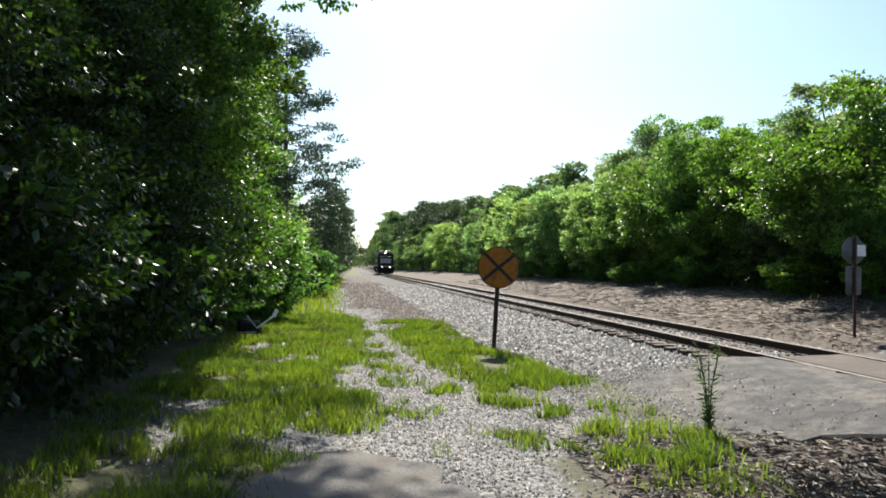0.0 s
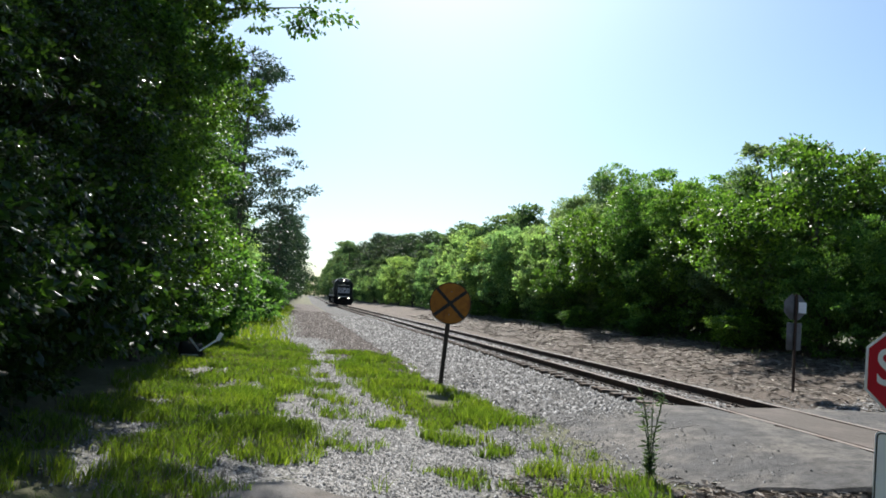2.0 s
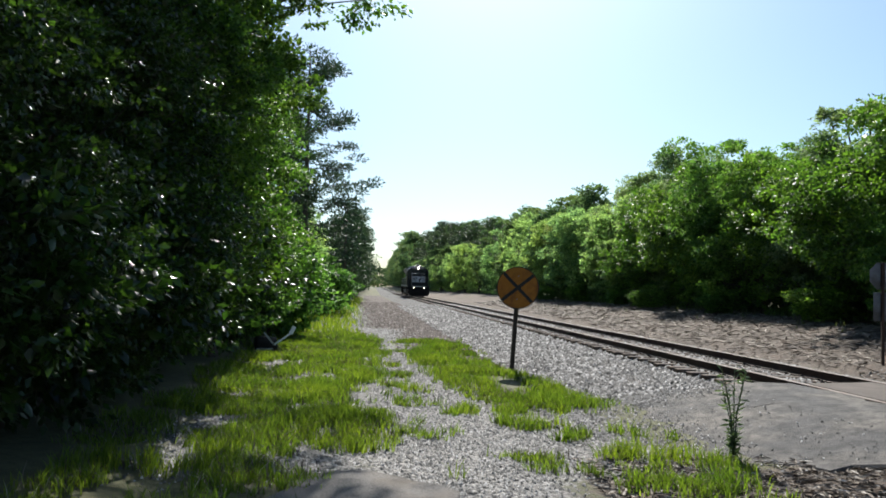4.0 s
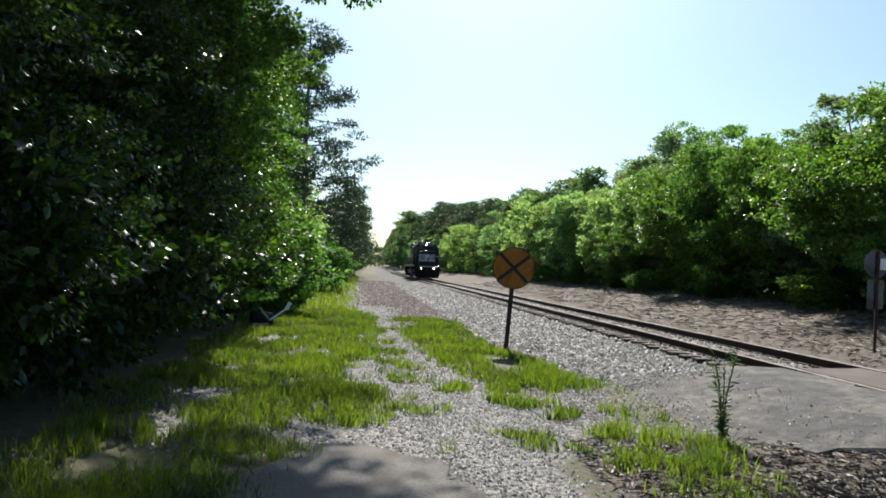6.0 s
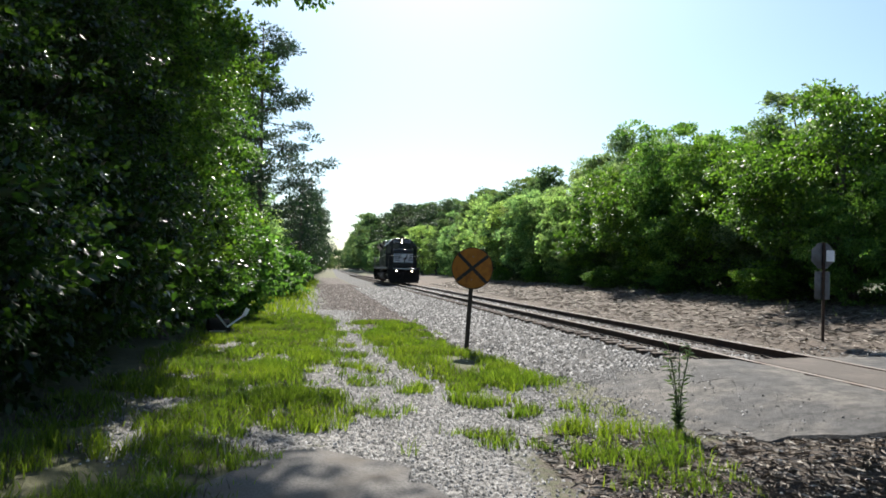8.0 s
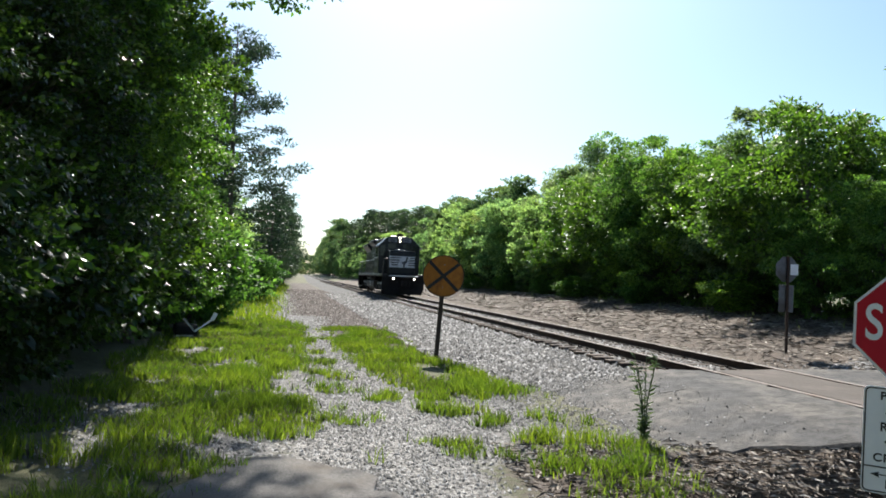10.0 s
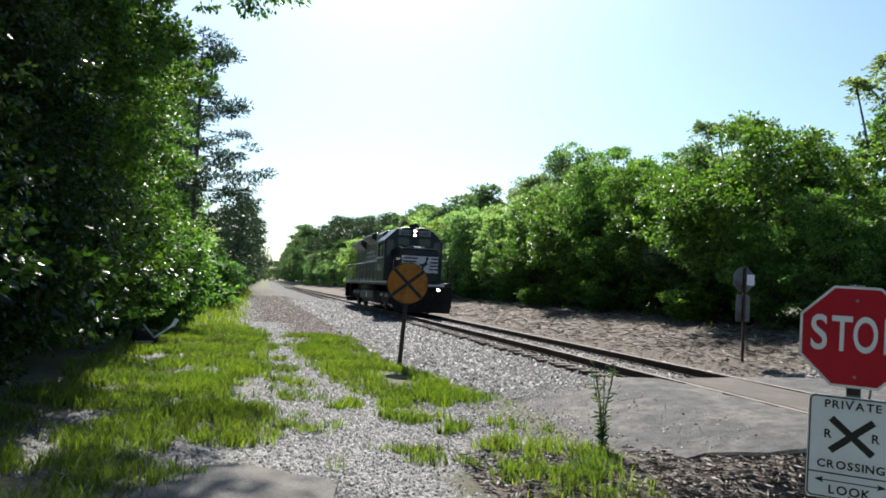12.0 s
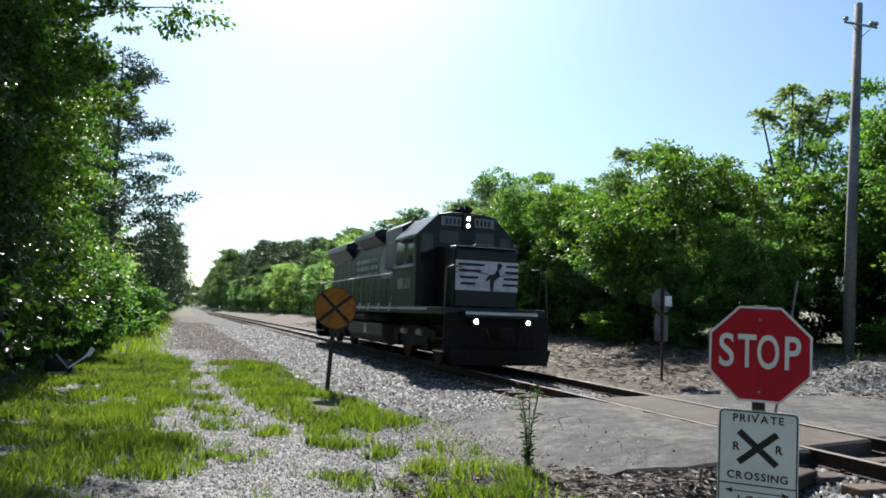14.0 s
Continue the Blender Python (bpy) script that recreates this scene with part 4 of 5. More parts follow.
def trunk_geo(rng, height, r, limbs, lean=0.0, n=9):
    g = Geo()
    pts = [(lean * t * t + 0.12 * rng.normal() * (t > 0), 0.12 * rng.normal() * (t > 0), height * t - 0.4 * (t == 0)) for t in (0, .12, .3, .5, .7, .86, 1)]
    g.tube(pts, [r * 1.35, r * 1.05, r * .9, r * .72, r * .5, r * .32, r * .1], n)
    for tip in limbs:
        t = min(max((tip[2] / height) * rng.uniform(0.45, 0.75), 0.12), 0.95)
        k = t * (len(pts) - 1)
        i = min(int(k), len(pts) - 2)
        a = Vector(pts[i]).lerp(Vector(pts[i + 1]), k - i)
        b = Vector(tip)
        mid = a.lerp(b, 0.5) + Vector((0, 0, 0.12 * (b - a).length))
        g.tube([a, mid, b], [r * .34 * (1.1 - t), r * .2 * (1.1 - t), 0.012], 5)
    return g


TREE_KINDS = {}


def tree_kind(key, seed, boughs, sprays, per, centre, radii, bough_r, spray_r, leaf, mat, height, r, shell=0.5, low=-1.0, lean=0.0, limbs=14, droop=0.3, heart=900):
    rng = np.random.default_rng(seed)
    p, out, c = crown_points(rng, boughs, sprays, per, centre, radii, bough_r, spray_r, shell, low)
    # the crowded heart of the crown
    inner = unit(rng.normal(0, 1, (heart, 3)))
    q = np.array(centre) + inner * rng.uniform(0.1, 1.0, (heart, 1)) ** 0.5 * np.array(radii) * 0.68
    size = np.concatenate([np.full(len(p), leaf), np.full(heart, leaf * 1.7)])
    p, out = np.concatenate([p, q]), np.concatenate([out, inner])
    keep = p[:, 2] > 0.05
    crown = leaf_mesh("crown", p[keep], out[keep], size[keep], size[keep] * 0.3, mat, rng, droop, 0.9)
    pick = c[rng.permutation(len(c))[:limbs]]
    TREE_KINDS[key] = (trunk_geo(rng, height, r, [t for t in pick if t[2] > 0.6], lean).mesh("trunk", M_BARK), crown)


def pine_kind(key, seed, height, r, first, spread, needle, tufts):
    """A pine: a straight trunk with tiers of limbs that end in needle tufts."""
    rng = np.random.default_rng(seed)
    g = Geo().tube([(0, 0, -.4), (.05, 0, height * .5), (0, .08, height)], [r, r * .7, .03], 9)
    cs = []
    z = first
    while z < height:
        t = (z - first) / (height - first)
        ln = spread * (0.55 + 0.6 * math.sin(math.pi * min(t + .15, 1))) * rng.uniform(.7, 1.2)
        a = rng.uniform(0, 6.283)
        for q in range(2 if t < .85 else 1):
            b = a + q * 2.6 + rng.normal() * .4
            tip = np.array((ln * math.cos(b), ln * math.sin(b), z + ln * rng.uniform(-.05, .35)))
            g.tube([(0, 0, z), (tip[0] * .55, tip[1] * .55, z + (tip[2] - z) * .4), tuple(tip)], [r * .22, r * .12, .012], 4)
            for s in np.linspace(.5, 1, 4):
                cs.append(np.array((0, 0, z)) * (1 - s) + tip * s + rng.normal(0, .16, 3))
        z += height * .035 * rng.uniform(.7, 1.4)
    cs.append(np.array((0, 0, height)))
    c = np.array(cs)
    off = rng.normal(0, 1, (len(c), tufts, 3))
    off /= np.linalg.norm(off, axis=2)[..., None]
    pts = (c[:, None] + off * np.array((.75, .75, .2)) * rng.uniform(.3, 1.1, (len(c), tufts, 1))).reshape(-1, 3)
    TREE_KINDS[key] = (g.mesh("trunk", M_BARK), leaf_mesh("crown", pts, off.reshape(-1, 3), needle, needle * .15, M_NEEDLE, rng, -.1))


def tuft_kind(key, seed, height, heads):
    """A slim tree that carries stars of long compound leaves on bare stems."""
    rng = np.random.default_rng(seed)
    g = Geo()
    pts, out = [], []
    for x, y, z in heads:
        g.tube([(0, 0, -.3), (x * .3, y * .3, z * .55), (x, y, z)], [.09, .06, .03], 6)
        for k in range(22):
            b, e = rng.uniform(0, 6.283), rng.uniform(-.35, .9)
            d = np.array((math.cos(b) * math.cos(e), math.sin(b) * math.cos(e), math.sin(e)))
            ln = rng.uniform(.5, .85)
            for s in np.linspace(.2, 1, 9):
                q = np.array((x, y, z)) + d * ln * s - np.array((0, 0, .32 * s * s))
                side = np.cross(d, (0, 0, 1))
                for w in (-1, 1):
                    pts.append(q)
                    out.append(side * w + d * .5)
    TREE_KINDS[key] = (g.mesh("trunk", M_BARK), leaf_mesh("crown", np.array(pts), np.array(out) * 2, .22, .045, M_LEAF_GREY, rng, .25))


def plant(name, key, x, y, s, turn, label, category="tree", group="", squash=1.0, sink=0.0):
    trunk, crown = TREE_KINDS[key]
    t = thing(name, pose(x, y, ground_z(x, y) - sink, 0, 0, turn), label, category, group)
    t.scale = (s, s, s * squash)
    for n, me in (("trunk", trunk), ("crown", crown)):
        o = new(n, me)
        o.parent = t
    return t


tree_kind("big", 11, 64, 15, 40, (0, 0, 7.6), (4.6, 4.6, 5.2), 1.4, 0.42, 0.12, M_LEAF_SHADED, 11.5, 0.24, 0.55, -0.95, limbs=30, heart=2600)
tree_kind("big_far", 24, 50, 12, 14, (0, 0, 7.6), (4.6, 4.6, 5.2), 1.6, 0.5, 0.25, M_LEAF_SHADED, 11.5, 0.24, 0.55, -0.95, limbs=20, heart=1200)
tree_kind("overhang", 22, 38, 14, 34, (3.4, 0, 9.9), (2.8, 4.2, 2.9), 0.95, 0.36, 0.125, M_LEAF_EDGE, 12.5, 0.2, 0.35, -0.95, limbs=24, heart=150)
tree_kind("low_bough", 29, 44, 14, 34, (3.4, 0, 9.9), (3.0, 4.2, 3.2), 0.95, 0.36, 0.15, M_LEAF_EDGE, 12.0, 0.2, 0.35, -0.95, limbs=26, heart=350)
tree_kind("wall", 12, 60, 14, 40, (0, 0, 4.4), (3.1, 3.1, 4.4), 1.05, 0.34, 0.11, M_LEAF_SHADED, 7.6, 0.16, 0.55, limbs=22, heart=2600)
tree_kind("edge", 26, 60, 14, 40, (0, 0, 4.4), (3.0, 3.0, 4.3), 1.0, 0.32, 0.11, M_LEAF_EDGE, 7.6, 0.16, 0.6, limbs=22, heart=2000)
tree_kind("wall_far", 25, 52, 12, 22, (0, 0, 4.4), (3.0, 3.0, 4.3), 1.05, 0.4, 0.17, M_LEAF_SHADED, 7.6, 0.16, 0.55, limbs=18, heart=1400)
tree_kind("thicket_near", 23, 70, 13, 40, (0, 0, 3.7), (2.9, 2.9, 3.8), 0.85, 0.32, 0.13, M_LEAF, 6.4, 0.11, 0.6, limbs=20, heart=1500)
tree_kind("thicket_sprawl", 27, 62, 13, 40, (0, 0, 3.5), (3.3, 3.0, 3.6), 1.0, 0.36, 0.13, M_LEAF_EDGE, 6.2, 0.12, 0.6, limbs=20, heart=1500)
tree_kind("thicket", 13, 52, 12, 30, (0, 0, 3.7), (2.7, 2.7, 3.7), 0.95, 0.38, 0.17, M_LEAF_HAZY, 6.4, 0.11, 0.6, limbs=16, heart=350)
tree_kind("thicket_grey", 14, 60, 13, 34, (0, 0, 3.9), (2.4, 2.4, 4.0), 0.75, 0.34, 0.13, M_LEAF_GREY, 7.0, 0.11, 0.55, limbs=18, heart=900)
tree_kind("bush", 15, 26, 10, 24, (0, 0, 1.3), (1.5, 1.5, 1.4), 0.6, 0.24, 0.14, M_LEAF, 2.0, 0.05, 0.55, limbs=12, heart=700)
tree_kind("undergrowth", 28, 30, 11, 30, (0, 0, 1.2), (1.8, 1.8, 1.4), 0.7, 0.26, 0.11, M_LEAF_SHADED, 1.9, 0.05, 0.55, limbs=8, heart=700)
tree_kind("far_round", 16, 60, 9, 14, (0, 0, 6.0), (3.8, 3.8, 6.0), 1.2, 0.5, 0.36, M_LEAF_HAZY, 10.5, 0.2, 0.65, limbs=8, heart=160)
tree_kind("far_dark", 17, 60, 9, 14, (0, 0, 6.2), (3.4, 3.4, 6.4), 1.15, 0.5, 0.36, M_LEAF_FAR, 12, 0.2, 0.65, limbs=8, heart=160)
pine_kind("pine", 18, 17.0, 0.2, 5.0, 3.1, 0.27, 110)
pine_kind("pine_far", 19, 15.0, 0.2, 2.0, 3.0, 0.5, 24)
tuft_kind("tufts", 20, 9, [(0, 0, 9.0), (.9, .5, 8.6), (1.6, -.2, 8.9), (-1.1, .3, 8.0), (-.3, -.8, 7.7)])


def build_trees():
    rng = random.Random(21)
    # wall of trees along the path, its deep shade put into the leaf colour
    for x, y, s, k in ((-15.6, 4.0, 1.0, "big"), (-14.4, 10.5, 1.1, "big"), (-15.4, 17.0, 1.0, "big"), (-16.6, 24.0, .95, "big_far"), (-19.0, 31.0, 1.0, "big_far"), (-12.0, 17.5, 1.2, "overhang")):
        plant("broadleaf_tree", k, x, y, s, 0 if k == "overhang" else rng.uniform(0, 360), "tall dense broadleaf tree beside the path, shading put into its leaf colour", group="trees beside the path")
    # young trees; the nearest ones are added to fill and shade the dark corner
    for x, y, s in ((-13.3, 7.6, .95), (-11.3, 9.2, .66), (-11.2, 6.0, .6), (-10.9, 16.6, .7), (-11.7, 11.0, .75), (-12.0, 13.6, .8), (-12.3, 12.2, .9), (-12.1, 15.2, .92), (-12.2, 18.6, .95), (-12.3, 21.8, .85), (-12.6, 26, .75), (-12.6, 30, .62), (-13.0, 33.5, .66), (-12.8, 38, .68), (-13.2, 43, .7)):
        plant("understorey_tree", "edge" if 11.5 < y < 23 else "wall" if y < 19 else "wall_far", x, y, s, rng.uniform(0, 360), "dense young tree beside the path, shading put into its leaf colour", group="young trees beside the path")
    for x, y, s in ((-12.9, 15.0, .68), (-12.9, 11.6, .6)):
        plant("leaning_tree", "low_bough", x, y, s, rng.uniform(-8, 8), "green tree whose boughs lean out over the grass", group="leaning trees beside the path")
    # undergrowth in the darkened leaf, for the shade below the crowns
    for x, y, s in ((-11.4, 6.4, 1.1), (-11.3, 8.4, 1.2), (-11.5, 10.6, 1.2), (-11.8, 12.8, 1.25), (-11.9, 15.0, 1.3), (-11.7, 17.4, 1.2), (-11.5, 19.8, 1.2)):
        plant("undergrowth_bush", "undergrowth", x, y, s, rng.uniform(0, 360), "leafy undergrowth at the foot of the trees, shade put into its leaf colour", "bush", "undergrowth beside the path")
    # unseen trees beside and behind the camera, added to block sky light
    for x, y, s in ((-12.6, -1.5, 1.1), (-13.5, -8.0, 1.15), (-7.0, -13.0, 1.2), (-16.0, 0.5, 1.1)):
        plant("broadleaf_tree", "big_far", x, y, s, rng.uniform(0, 360), "tall dense broadleaf tree beside the path, shading put into its leaf colour", group="trees beside the path")
    for x, y, s in ((-10.5, 23.6, 1.25), (-11.0, 25.5, 1.3), (-11.4, 20.5, 1.1), (-11.3, 28, 1.2), (-10.2, 43, 1.2), (-10.6, 46, 1.2)):
        plant("bush", "bush", x, y, s, rng.uniform(0, 360), "light green leafy bush at the edge of the trees", "bush", "bushes beside the path")
    for x, y, s in ((-11.7, 45, 0.95), (-14.0, 41, .8), (-14.2, 52, 1.0)):
        plant("pine_tree", "pine", x, y, s, rng.uniform(0, 360), "tall slender pine with open crown", group="pines beside the path")
    for i in range(9):
        y = 48 + i * 6.5
        plant("roadside_tree", "far_round", -13.2 + rng.uniform(-.6, .6) - .008 * y, y, rng.uniform(.5, .62), rng.uniform(0, 360), "green broadleaf tree along the track", group="trees along the track")
    for i in range(7):
        y = 66 + i * 6
        plant("dark_pine", "pine_far", -10.1 + rng.uniform(-.4, .4), y, rng.uniform(.62, .76), rng.uniform(0, 360), "dark pine along the track", group="far pines")
    for i in range(22):
        y = 108 + i * 11
        plant("roadside_tree", "far_dark", -12.2 + rng.uniform(-.8, .8), y, rng.uniform(.75, .95), rng.uniform(0, 360), "distant dark green tree along the track", group="trees along the track")
    # thicket across the track: a front row whose tops rise and fall, and rows behind it with shade put into their leaf
    # colour
    top_of = {"thicket_near": 7.5, "thicket_sprawl": 7.1, "thicket": 7.4, "thicket_grey": 7.9}
    y, i = 4.0, 0
    while y < 64:
        x = (9.7 if y > 21 else 14.3) + rng.uniform(-.6, .6) + track_x(y)
        top = np.interp(y, [4, 17, 22, 25, 28, 33, 37, 44, 50, 57, 64], [8.2, 8.6, 7.3, 7.9, 7.3, 8.4, 7.5, 7.3, 7.6, 7.6, 8.6]) + rng.uniform(-.5, .35)
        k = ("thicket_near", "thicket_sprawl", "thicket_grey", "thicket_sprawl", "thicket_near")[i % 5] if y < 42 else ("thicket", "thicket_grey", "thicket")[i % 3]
        label = "grey-green young tree in the thicket across the track" if k == "thicket_grey" else "leafy green young tree in the thicket across the track"
        plant("thicket_tree", k, x, y, top / top_of[k], rng.uniform(0, 360), label, group="thicket across the track")
        plant("thicket_tree", "wall_far", x + 2.8, y + 1.2, (top - 0.6) / 8.6, rng.uniform(0, 360), "dense young tree at the back of the thicket, shade put into its leaf colour", group="thicket across the track")
        plant("undergrowth_bush", "undergrowth", x + (.6 if y > 21 else -1.2), y + 1.3, rng.uniform(.85, 1.1), rng.uniform(0, 360), "leafy undergrowth below the thicket, shade put into its leaf colour", "bush", "undergrowth across the track", .9)
        y += 2.9
        i += 1
    # low bright saplings stand out before the rest
    for x, y, s in ((8.3, 17.2, .55), (7.7, 19.0, .5), (8.6, 33.5, .5)):
        plant("thicket_sapling", "thicket_near", x, y, s, rng.uniform(0, 360), "bright green sapling at the foot of the thicket", group="saplings across the track")
    for i in range(7):
        y = 15.5 + i * 7.3
        plant("bush", "bush", (8.0 if y > 21 else 11.6) + rng.uniform(-.6, .6) + track_x(y), y, rng.uniform(.6, .9), rng.uniform(0, 360), "low green bush at the foot of the thicket", "bush", "bushes across the track", .6)
    for i in range(16):
        plant("thicket_tree", "far_dark", (19.0 if i < 5 else 15.0) + rng.uniform(-1, 1), 3 + i * 4.0, rng.uniform(.5, .6), rng.uniform(0, 360), "dense dark tree at the back of the thicket", group="thicket across the track")
    plant("grey_tree", "thicket_grey", 11.6, 43.5, 1.33, 40, "tall grey-green tree above the thicket")
    plant("grey_tree", "thicket_grey", 11.0, 48.0, 1.22, 150, "tall grey-green tree above the thicket")
    plant("tufted_tree", "tufts", 14.0, 21.2, 1.06, 0, "slim tree with star-shaped leaf heads above the thicket", group="tufted trees")
    plant("tufted_tree", "tufts", 11.0, 25.5, 0.88, 140, "slim tree with star-shaped leaf heads above the thicket", group="tufted trees")
    for i in range(27):
        y = 64 + i * 6.2
        u = 9.4 - 2.2 * smooth01(90, 200, y)
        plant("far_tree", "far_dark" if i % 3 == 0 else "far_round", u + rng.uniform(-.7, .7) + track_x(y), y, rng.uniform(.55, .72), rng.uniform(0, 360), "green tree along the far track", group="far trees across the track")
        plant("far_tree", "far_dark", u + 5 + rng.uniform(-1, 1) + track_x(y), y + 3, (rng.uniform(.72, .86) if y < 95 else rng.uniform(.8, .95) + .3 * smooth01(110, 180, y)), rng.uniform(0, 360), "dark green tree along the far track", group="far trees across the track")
    for i in range(18):
        y = 100 + i * 6
        plant("far_pine", "pine_far", 12.5 - 2.0 * smooth01(110, 200, y) + rng.uniform(-1.5, 1.5) + track_x(y), y, rng.uniform(.62, .8) + .32 * smooth01(105, 170, y), rng.uniform(0, 360), "dark pine above the far trees", group="far pines")
    for i in range(22):
        y = 226 + i * 15
        plant("far_tree", "far_dark", 5.0 + rng.uniform(-.8, .8), y, rng.uniform(1.25, 1.6), rng.uniform(0, 360), "distant tree at the end of the track, haze put into its leaf colour", group="far trees across the track")
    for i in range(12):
        plant("far_tree", "far_dark", -21 + i * 3.2, 560 + 20 * (i % 3), 1.2, rng.uniform(0, 360), "distant tree at the end of the track, haze put into its leaf colour", group="far trees across the track")


build_trees()
build_stones()


# ---- grass, weeds and litter ----
def grass_amount(x, y):
    u = x - track_x(y)
    n = noise.noise((x * .9, y * .9, 2)) * .5 + noise.noise((x * 2.6, y * 2.6, 4)) * .35
    left = box_in(x, y, -10.3, -7.35, 6.9, 25, .45)
    if y < 7.6:
        left = box_in(x, y, -10.0, -7.8 - .5 * smooth01(7.2, 5, y), 3.0, 9, .35)
    strip_r = box_in(x, y, np.interp(y, [9.8, 11, 12.5, 17.4, 24], [-4.9, -5.4, -5.8, -6.25, -6.5]), -4.7 + .16 * max(0, 16 - y), 10.2, 23.5, .4)
    tuft = smooth01(.12, .34, noise.noise((x * 1.7, y * 1.7, 12)))
    sparse = max(box_in(x, y, -6.2, -4.1, 7.0, 11.5, .5) * .5 * tuft, box_in(x, y, -4.95, -3.75, 5.4, 7.5, .3) * (.08 + .42 * tuft), box_in(x, y, -7.2, -6.6, 8, 20, .3) * .3 * tuft)
    verge = box_in(u, y, -10.5, -7.9, 24, 110, .6) * .8
    cross_y = box_in(x, y, -9.5, -7.4, 17.5, 21, .5) * .8
    return max(left * (.3 + 1.8 * n), strip_r * (.32 + 1.6 * n), sparse, verge * (.8 + n), cross_y * (.75 + n))


def blades(name, pts, height, width, mat, rng, label, category, lean=.35):
    n = len(pts)
    a = rng.uniform(0, 6.283, n)
    side = np.stack([np.cos(a), np.sin(a), np.zeros(n)], -1)
    tip = rng.normal(0, lean, (n, 3))
    h = (height * rng.uniform(.45, 1.25, n))[:, None]
    up = np.array((0, 0, 1.0))
    v = np.empty((n, 5, 3))
    w = (width * rng.uniform(.7, 1.3, n))[:, None]
    v[:, 0], v[:, 1] = pts - side * w, pts + side * w
    mid = pts + up * h * .55 + tip * np.array((1, 1, 0)) * h * .3
    v[:, 2], v[:, 3] = mid - side * w * .7, mid + side * w * .7
    v[:, 4] = pts + up * h * .95 + tip * np.array((1, 1, 0)) * h
    b = np.arange(n)[:, None] * 5
    f = np.concatenate([b + np.array([[0, 1, 3]]), b + np.array([[0, 3, 2]]), b + np.array([[2, 3, 4]])])
    return tagged(new(name, fast_mesh(name, v.reshape(-1, 3), f, mat)), label, category, kind="stuff")


def scatter(rng, count, x0, x1, y0, y1, amount, power=1.5, tries=40):
    out = []
    for _ in range(count * tries):
        x, y = rng.uniform(x0, x1), y0 + (y1 - y0) * rng.random() ** power
        if rng.random() < amount(x, y):
            out.append((x, y, ground_z(x, y)))
            if len(out) >= count:
                break
    return np.array(out)


def build_grass():
    rng = np.random.default_rng(31)
    roots = scatter(rng, 9500, -12.2, -3.2, 3.6, 26, grass_amount)
    off = rng.normal(0, .05, (len(roots), 10, 3)) * np.array((1, 1, 0))
    pts = (roots[:, None] + off).reshape(-1, 3)
    h = .14 + .11 * np.array([noise.noise((p[0] * .8, p[1] * .8, 6)) for p in pts])
    blades("meadow_grass", pts, h, .0035 + .00035 * pts[:, 1], M_GRASS, rng, "bright green tufted grass in the gravel", "grass")
    dry = pts[rng.random(len(pts)) < .16]
    blades("dry_grass", dry + rng.normal(0, .03, dry.shape) * np.array((1, 1, 0)), .15, .0035 + .0003 * dry[:, 1], M_STRAW, rng, "yellowed dry blades among the green grass", "grass", .6)
    far = scatter(rng, 5000, -12, -5, 25, 110, grass_amount, 1.3)
    blades("verge_grass", far, .3, .02, M_GRASS, rng, "bright green verge grass beside the path", "grass")
    edge = scatter(rng, 1500, 5.2, 10.0, 9, 70, lambda x, y: smooth01(5.5, 8.5, x - track_x(y)) * (.35 + noise.noise((x, y * .5, 8)) > .3), 1.2)
    blades("thicket_grass", edge, .26, .012, M_WEED, rng, "sparse green weeds at the foot of the thicket", "grass")
    # dry stalks, twigs and leaves
    for nm, box, cnt, ln, lab in (("dry_straw", (2.3, 9, 8, 70), 26000, .26, "dry straw and twigs on the bank"), ("leaf_litter", (-5.3, -1.1, 4.6, 7.4), 6500, .15, "dry brown leaf litter and twigs by the ditch")):
        p = scatter(rng, cnt, *box, lambda x, y: cover(x, y)[2], 1.6, 12)
        a = rng.uniform(0, 6.283, len(p))
        d = np.stack([np.cos(a), np.sin(a), rng.normal(.03, .13, len(p))], -1)
        p[:, 2] += .015
        q = np.stack([-d[:, 1], d[:, 0], d[:, 2] * 0], -1)
        L = (ln * rng.uniform(.3, 1.3, len(p)) * (1 + p[:, 1] * .015))[:, None]
        W = (.006 + .0006 * p[:, 1])[:, None] * (1 if nm == "dry_straw" else 1.1)
        v = np.stack([p - d * L * .5, p + q * W, p + d * L * .5, p - q * W + np.array((0, 0, .012))], 1)
        b = np.arange(len(p))[:, None] * 4
        f = np.concatenate([b + np.array([[0, 1, 2]]), b + np.array([[0, 2, 3]])])
        tagged(new(nm, fast_mesh(nm, v.reshape(-1, 3), f, M_STRAW if nm == "dry_straw" else M_LITTER)), lab, "litter", kind="stuff")


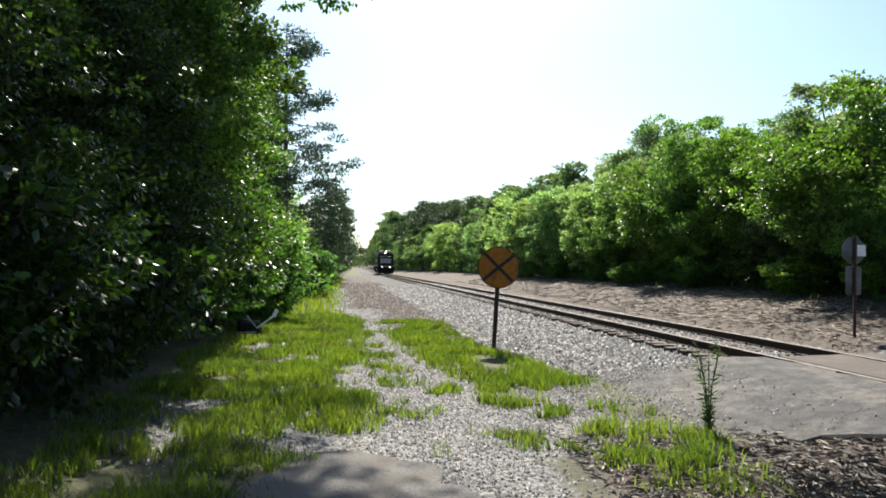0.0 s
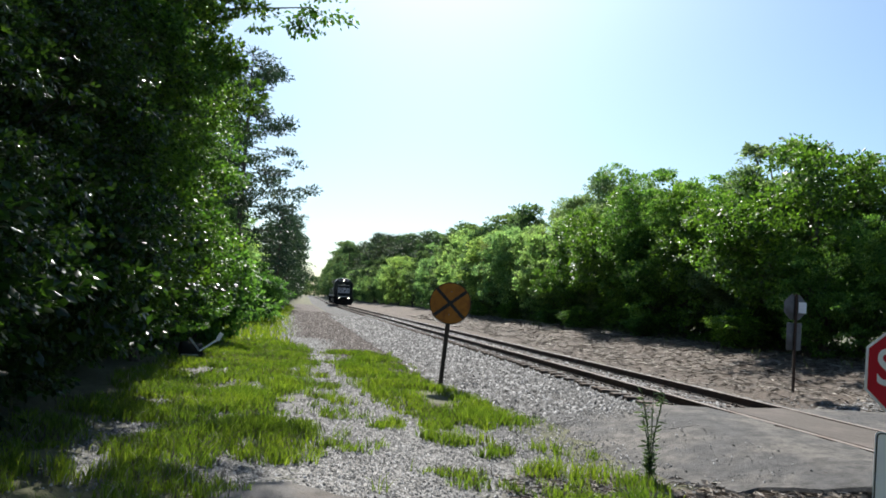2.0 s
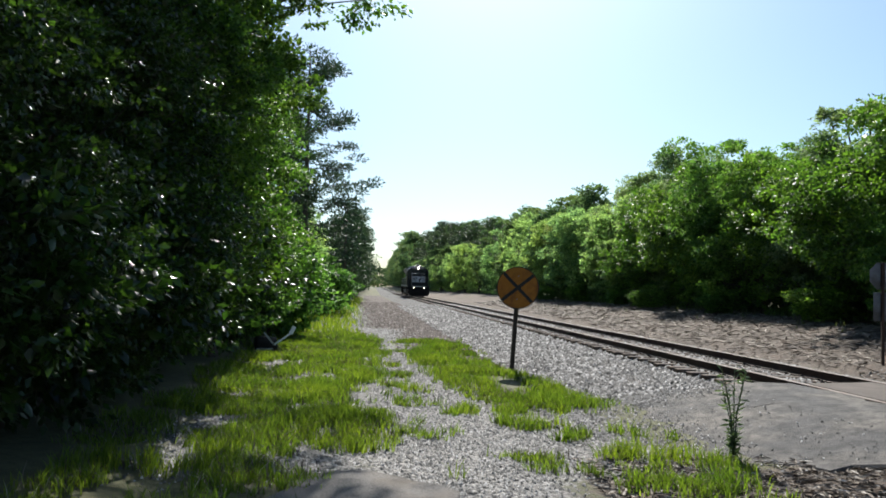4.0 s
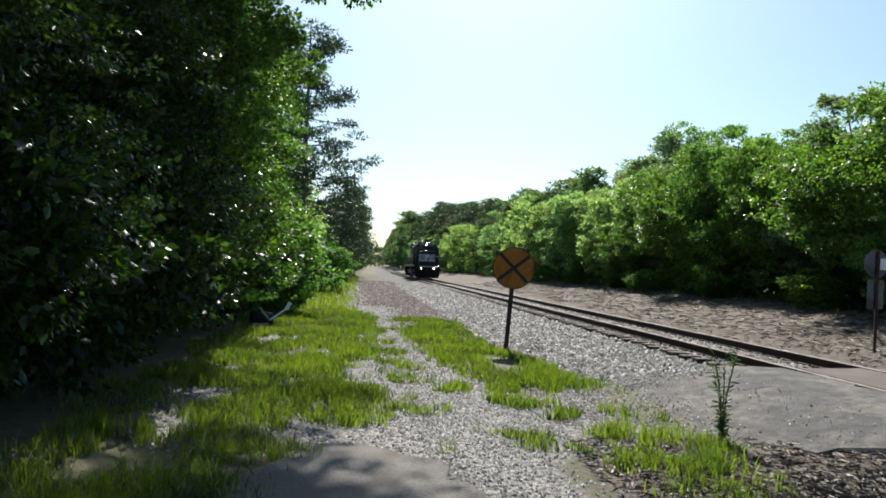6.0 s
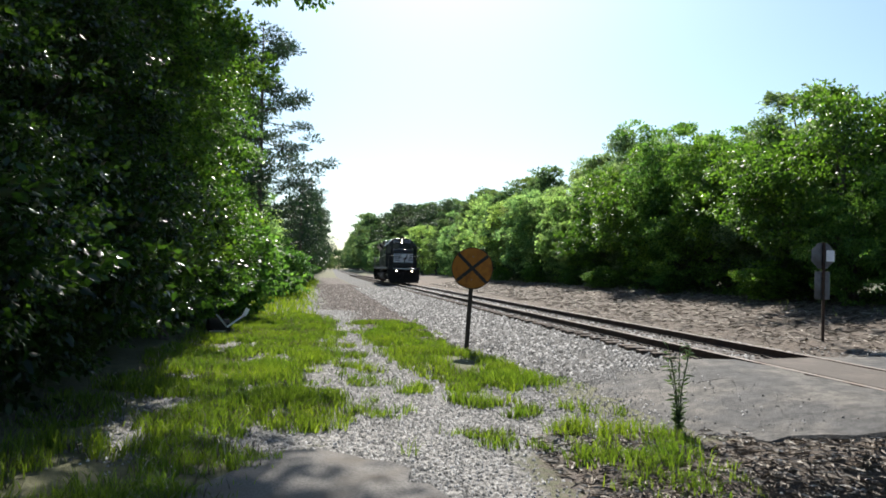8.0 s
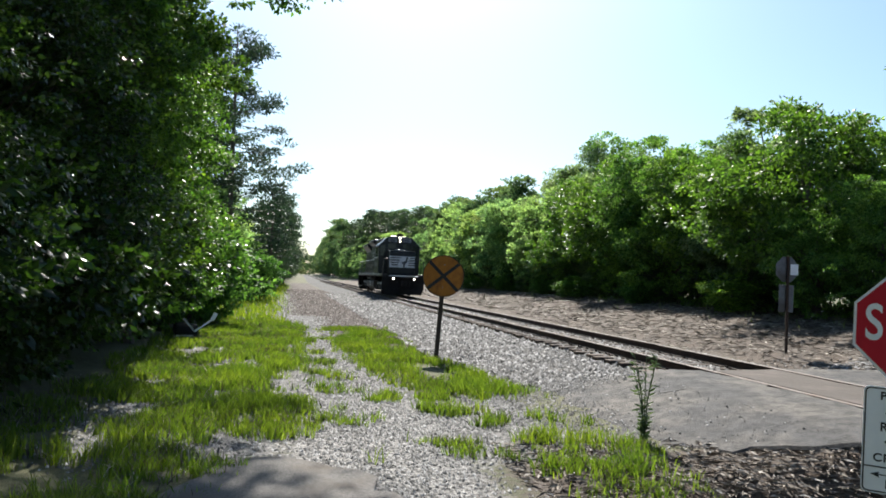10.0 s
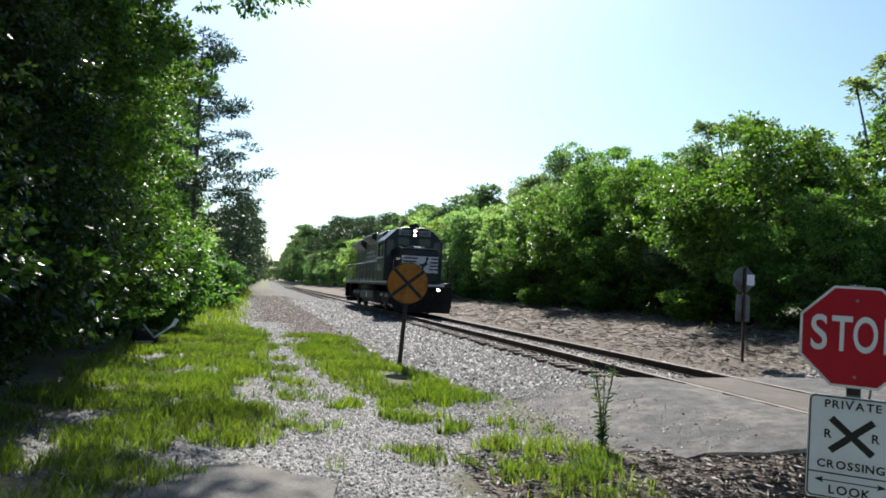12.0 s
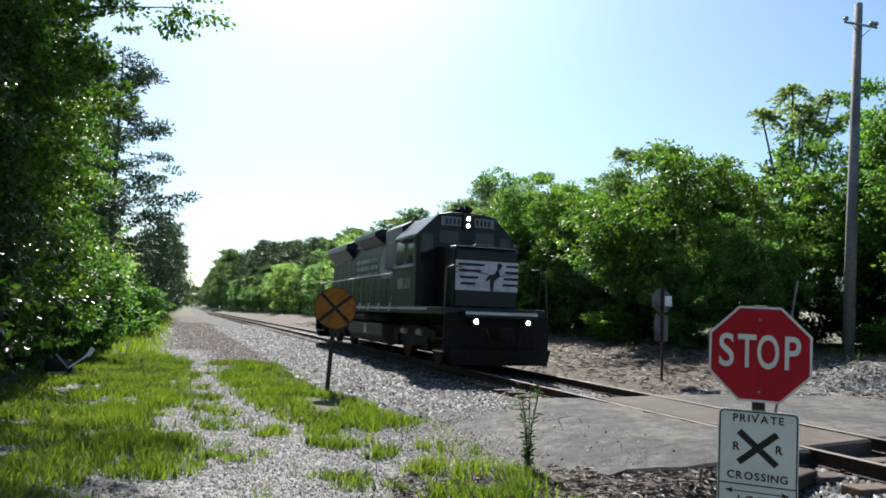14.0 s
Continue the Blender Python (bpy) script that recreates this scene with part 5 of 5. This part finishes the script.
def build_weed(x, y, height, seed, label):
    rng = np.random.default_rng(seed)
    w = thing("tall_weed", pose(x, y, ground_z(x, y)), label, "weed")
    pts, out = [], []
    for k in range(6):
        a = rng.uniform(0, 6.283)
        top = Vector((.12 * math.cos(a), .12 * math.sin(a), height * rng.uniform(.7, 1)))
        mid = Vector((top.x * .25, top.y * .25, top.z * .5))
        part("stem", Geo().tube([(0, 0, 0), mid, top], [.009, .007, .003], 5), M_WEED, w)
        for t in np.linspace(.05, 1, 26):
            q = Vector((0, 0, 0)).lerp(mid, t * 2) if t < .5 else mid.lerp(top, t * 2 - 1)
            for _ in range(3 if t < .3 else 1):
                b = rng.uniform(0, 6.283)
                pts.append(q)
                out.append((math.cos(b), math.sin(b), .5))
    part("leaves", leaf_mesh("leaves", np.array(pts), np.array(out), .1, .012, M_WEED, rng, .1), None, w)


build_grass()
build_weed(-3.62, 7.15, 1.0, 41, "tall thin grey-green weed with narrow leaves")


def build_scrap():
    s = thing("scrap_drum", pose(-9.95, 18.4, ground_z(-9.95, 18.4), 0, 0, 20), "dark drum with bent pale metal strips in the grass", "scrap metal")
    part("drum", Geo().tube([(-.3, 0, .2), (-.28, 0, .2), (.2, 0, .17), (.22, 0, .17)], [.17, .2, .2, .17], 16), M_LOCOUNDER, s, "dark rusty drum", smooth=True)
    part("strip", Geo().box(-.02, .02, -.01, .01, 0, .5), M_WHITE, s, "bent pale strip").matrix_basis = pose(.12, -.22, .2, 0, 55, 0)
    part("strip", Geo().box(-.05, .05, -.01, .01, 0, .2), M_WHITE, s, "bent pale strip").matrix_basis = pose(.52, -.22, .47, 0, 28, 0)
    part("strip", Geo().box(-.02, .02, -.01, .01, 0, .4), M_GREY, s, "bent pale strip").matrix_basis = pose(.12, -.22, .2, 0, -40, 0)
    part("strip", Geo().box(-.2, .2, -.01, .01, 0, .04), M_GREY, s, "bent pale strip").matrix_basis = pose(-.1, -.22, .08)


build_scrap()
solid("loose_timber", Geo().box(-.55, .55, -.1, .1, 0, .14), M_RUST, pose(-1.75, 5.35, -.25, 0, 0, 25), "short reddish brown timber beside the rail", "timber", bevel=.02)


# ---- what moves ----
def motions():
    rows = []
    for k in range(29):
        t = k * 0.5
        y = 16.2 + 8.1 * (14.0 - t)
        a, b = track_x(y + 3.6), track_x(y + 13.6)      # over its two trucks
        rows.append((t, pose(a - (b - a) * 0.36, y, 0, 0, 0, math.degrees(math.atan((a - b) / 10.0)))))
    walk(LOCO, rows)


motions()
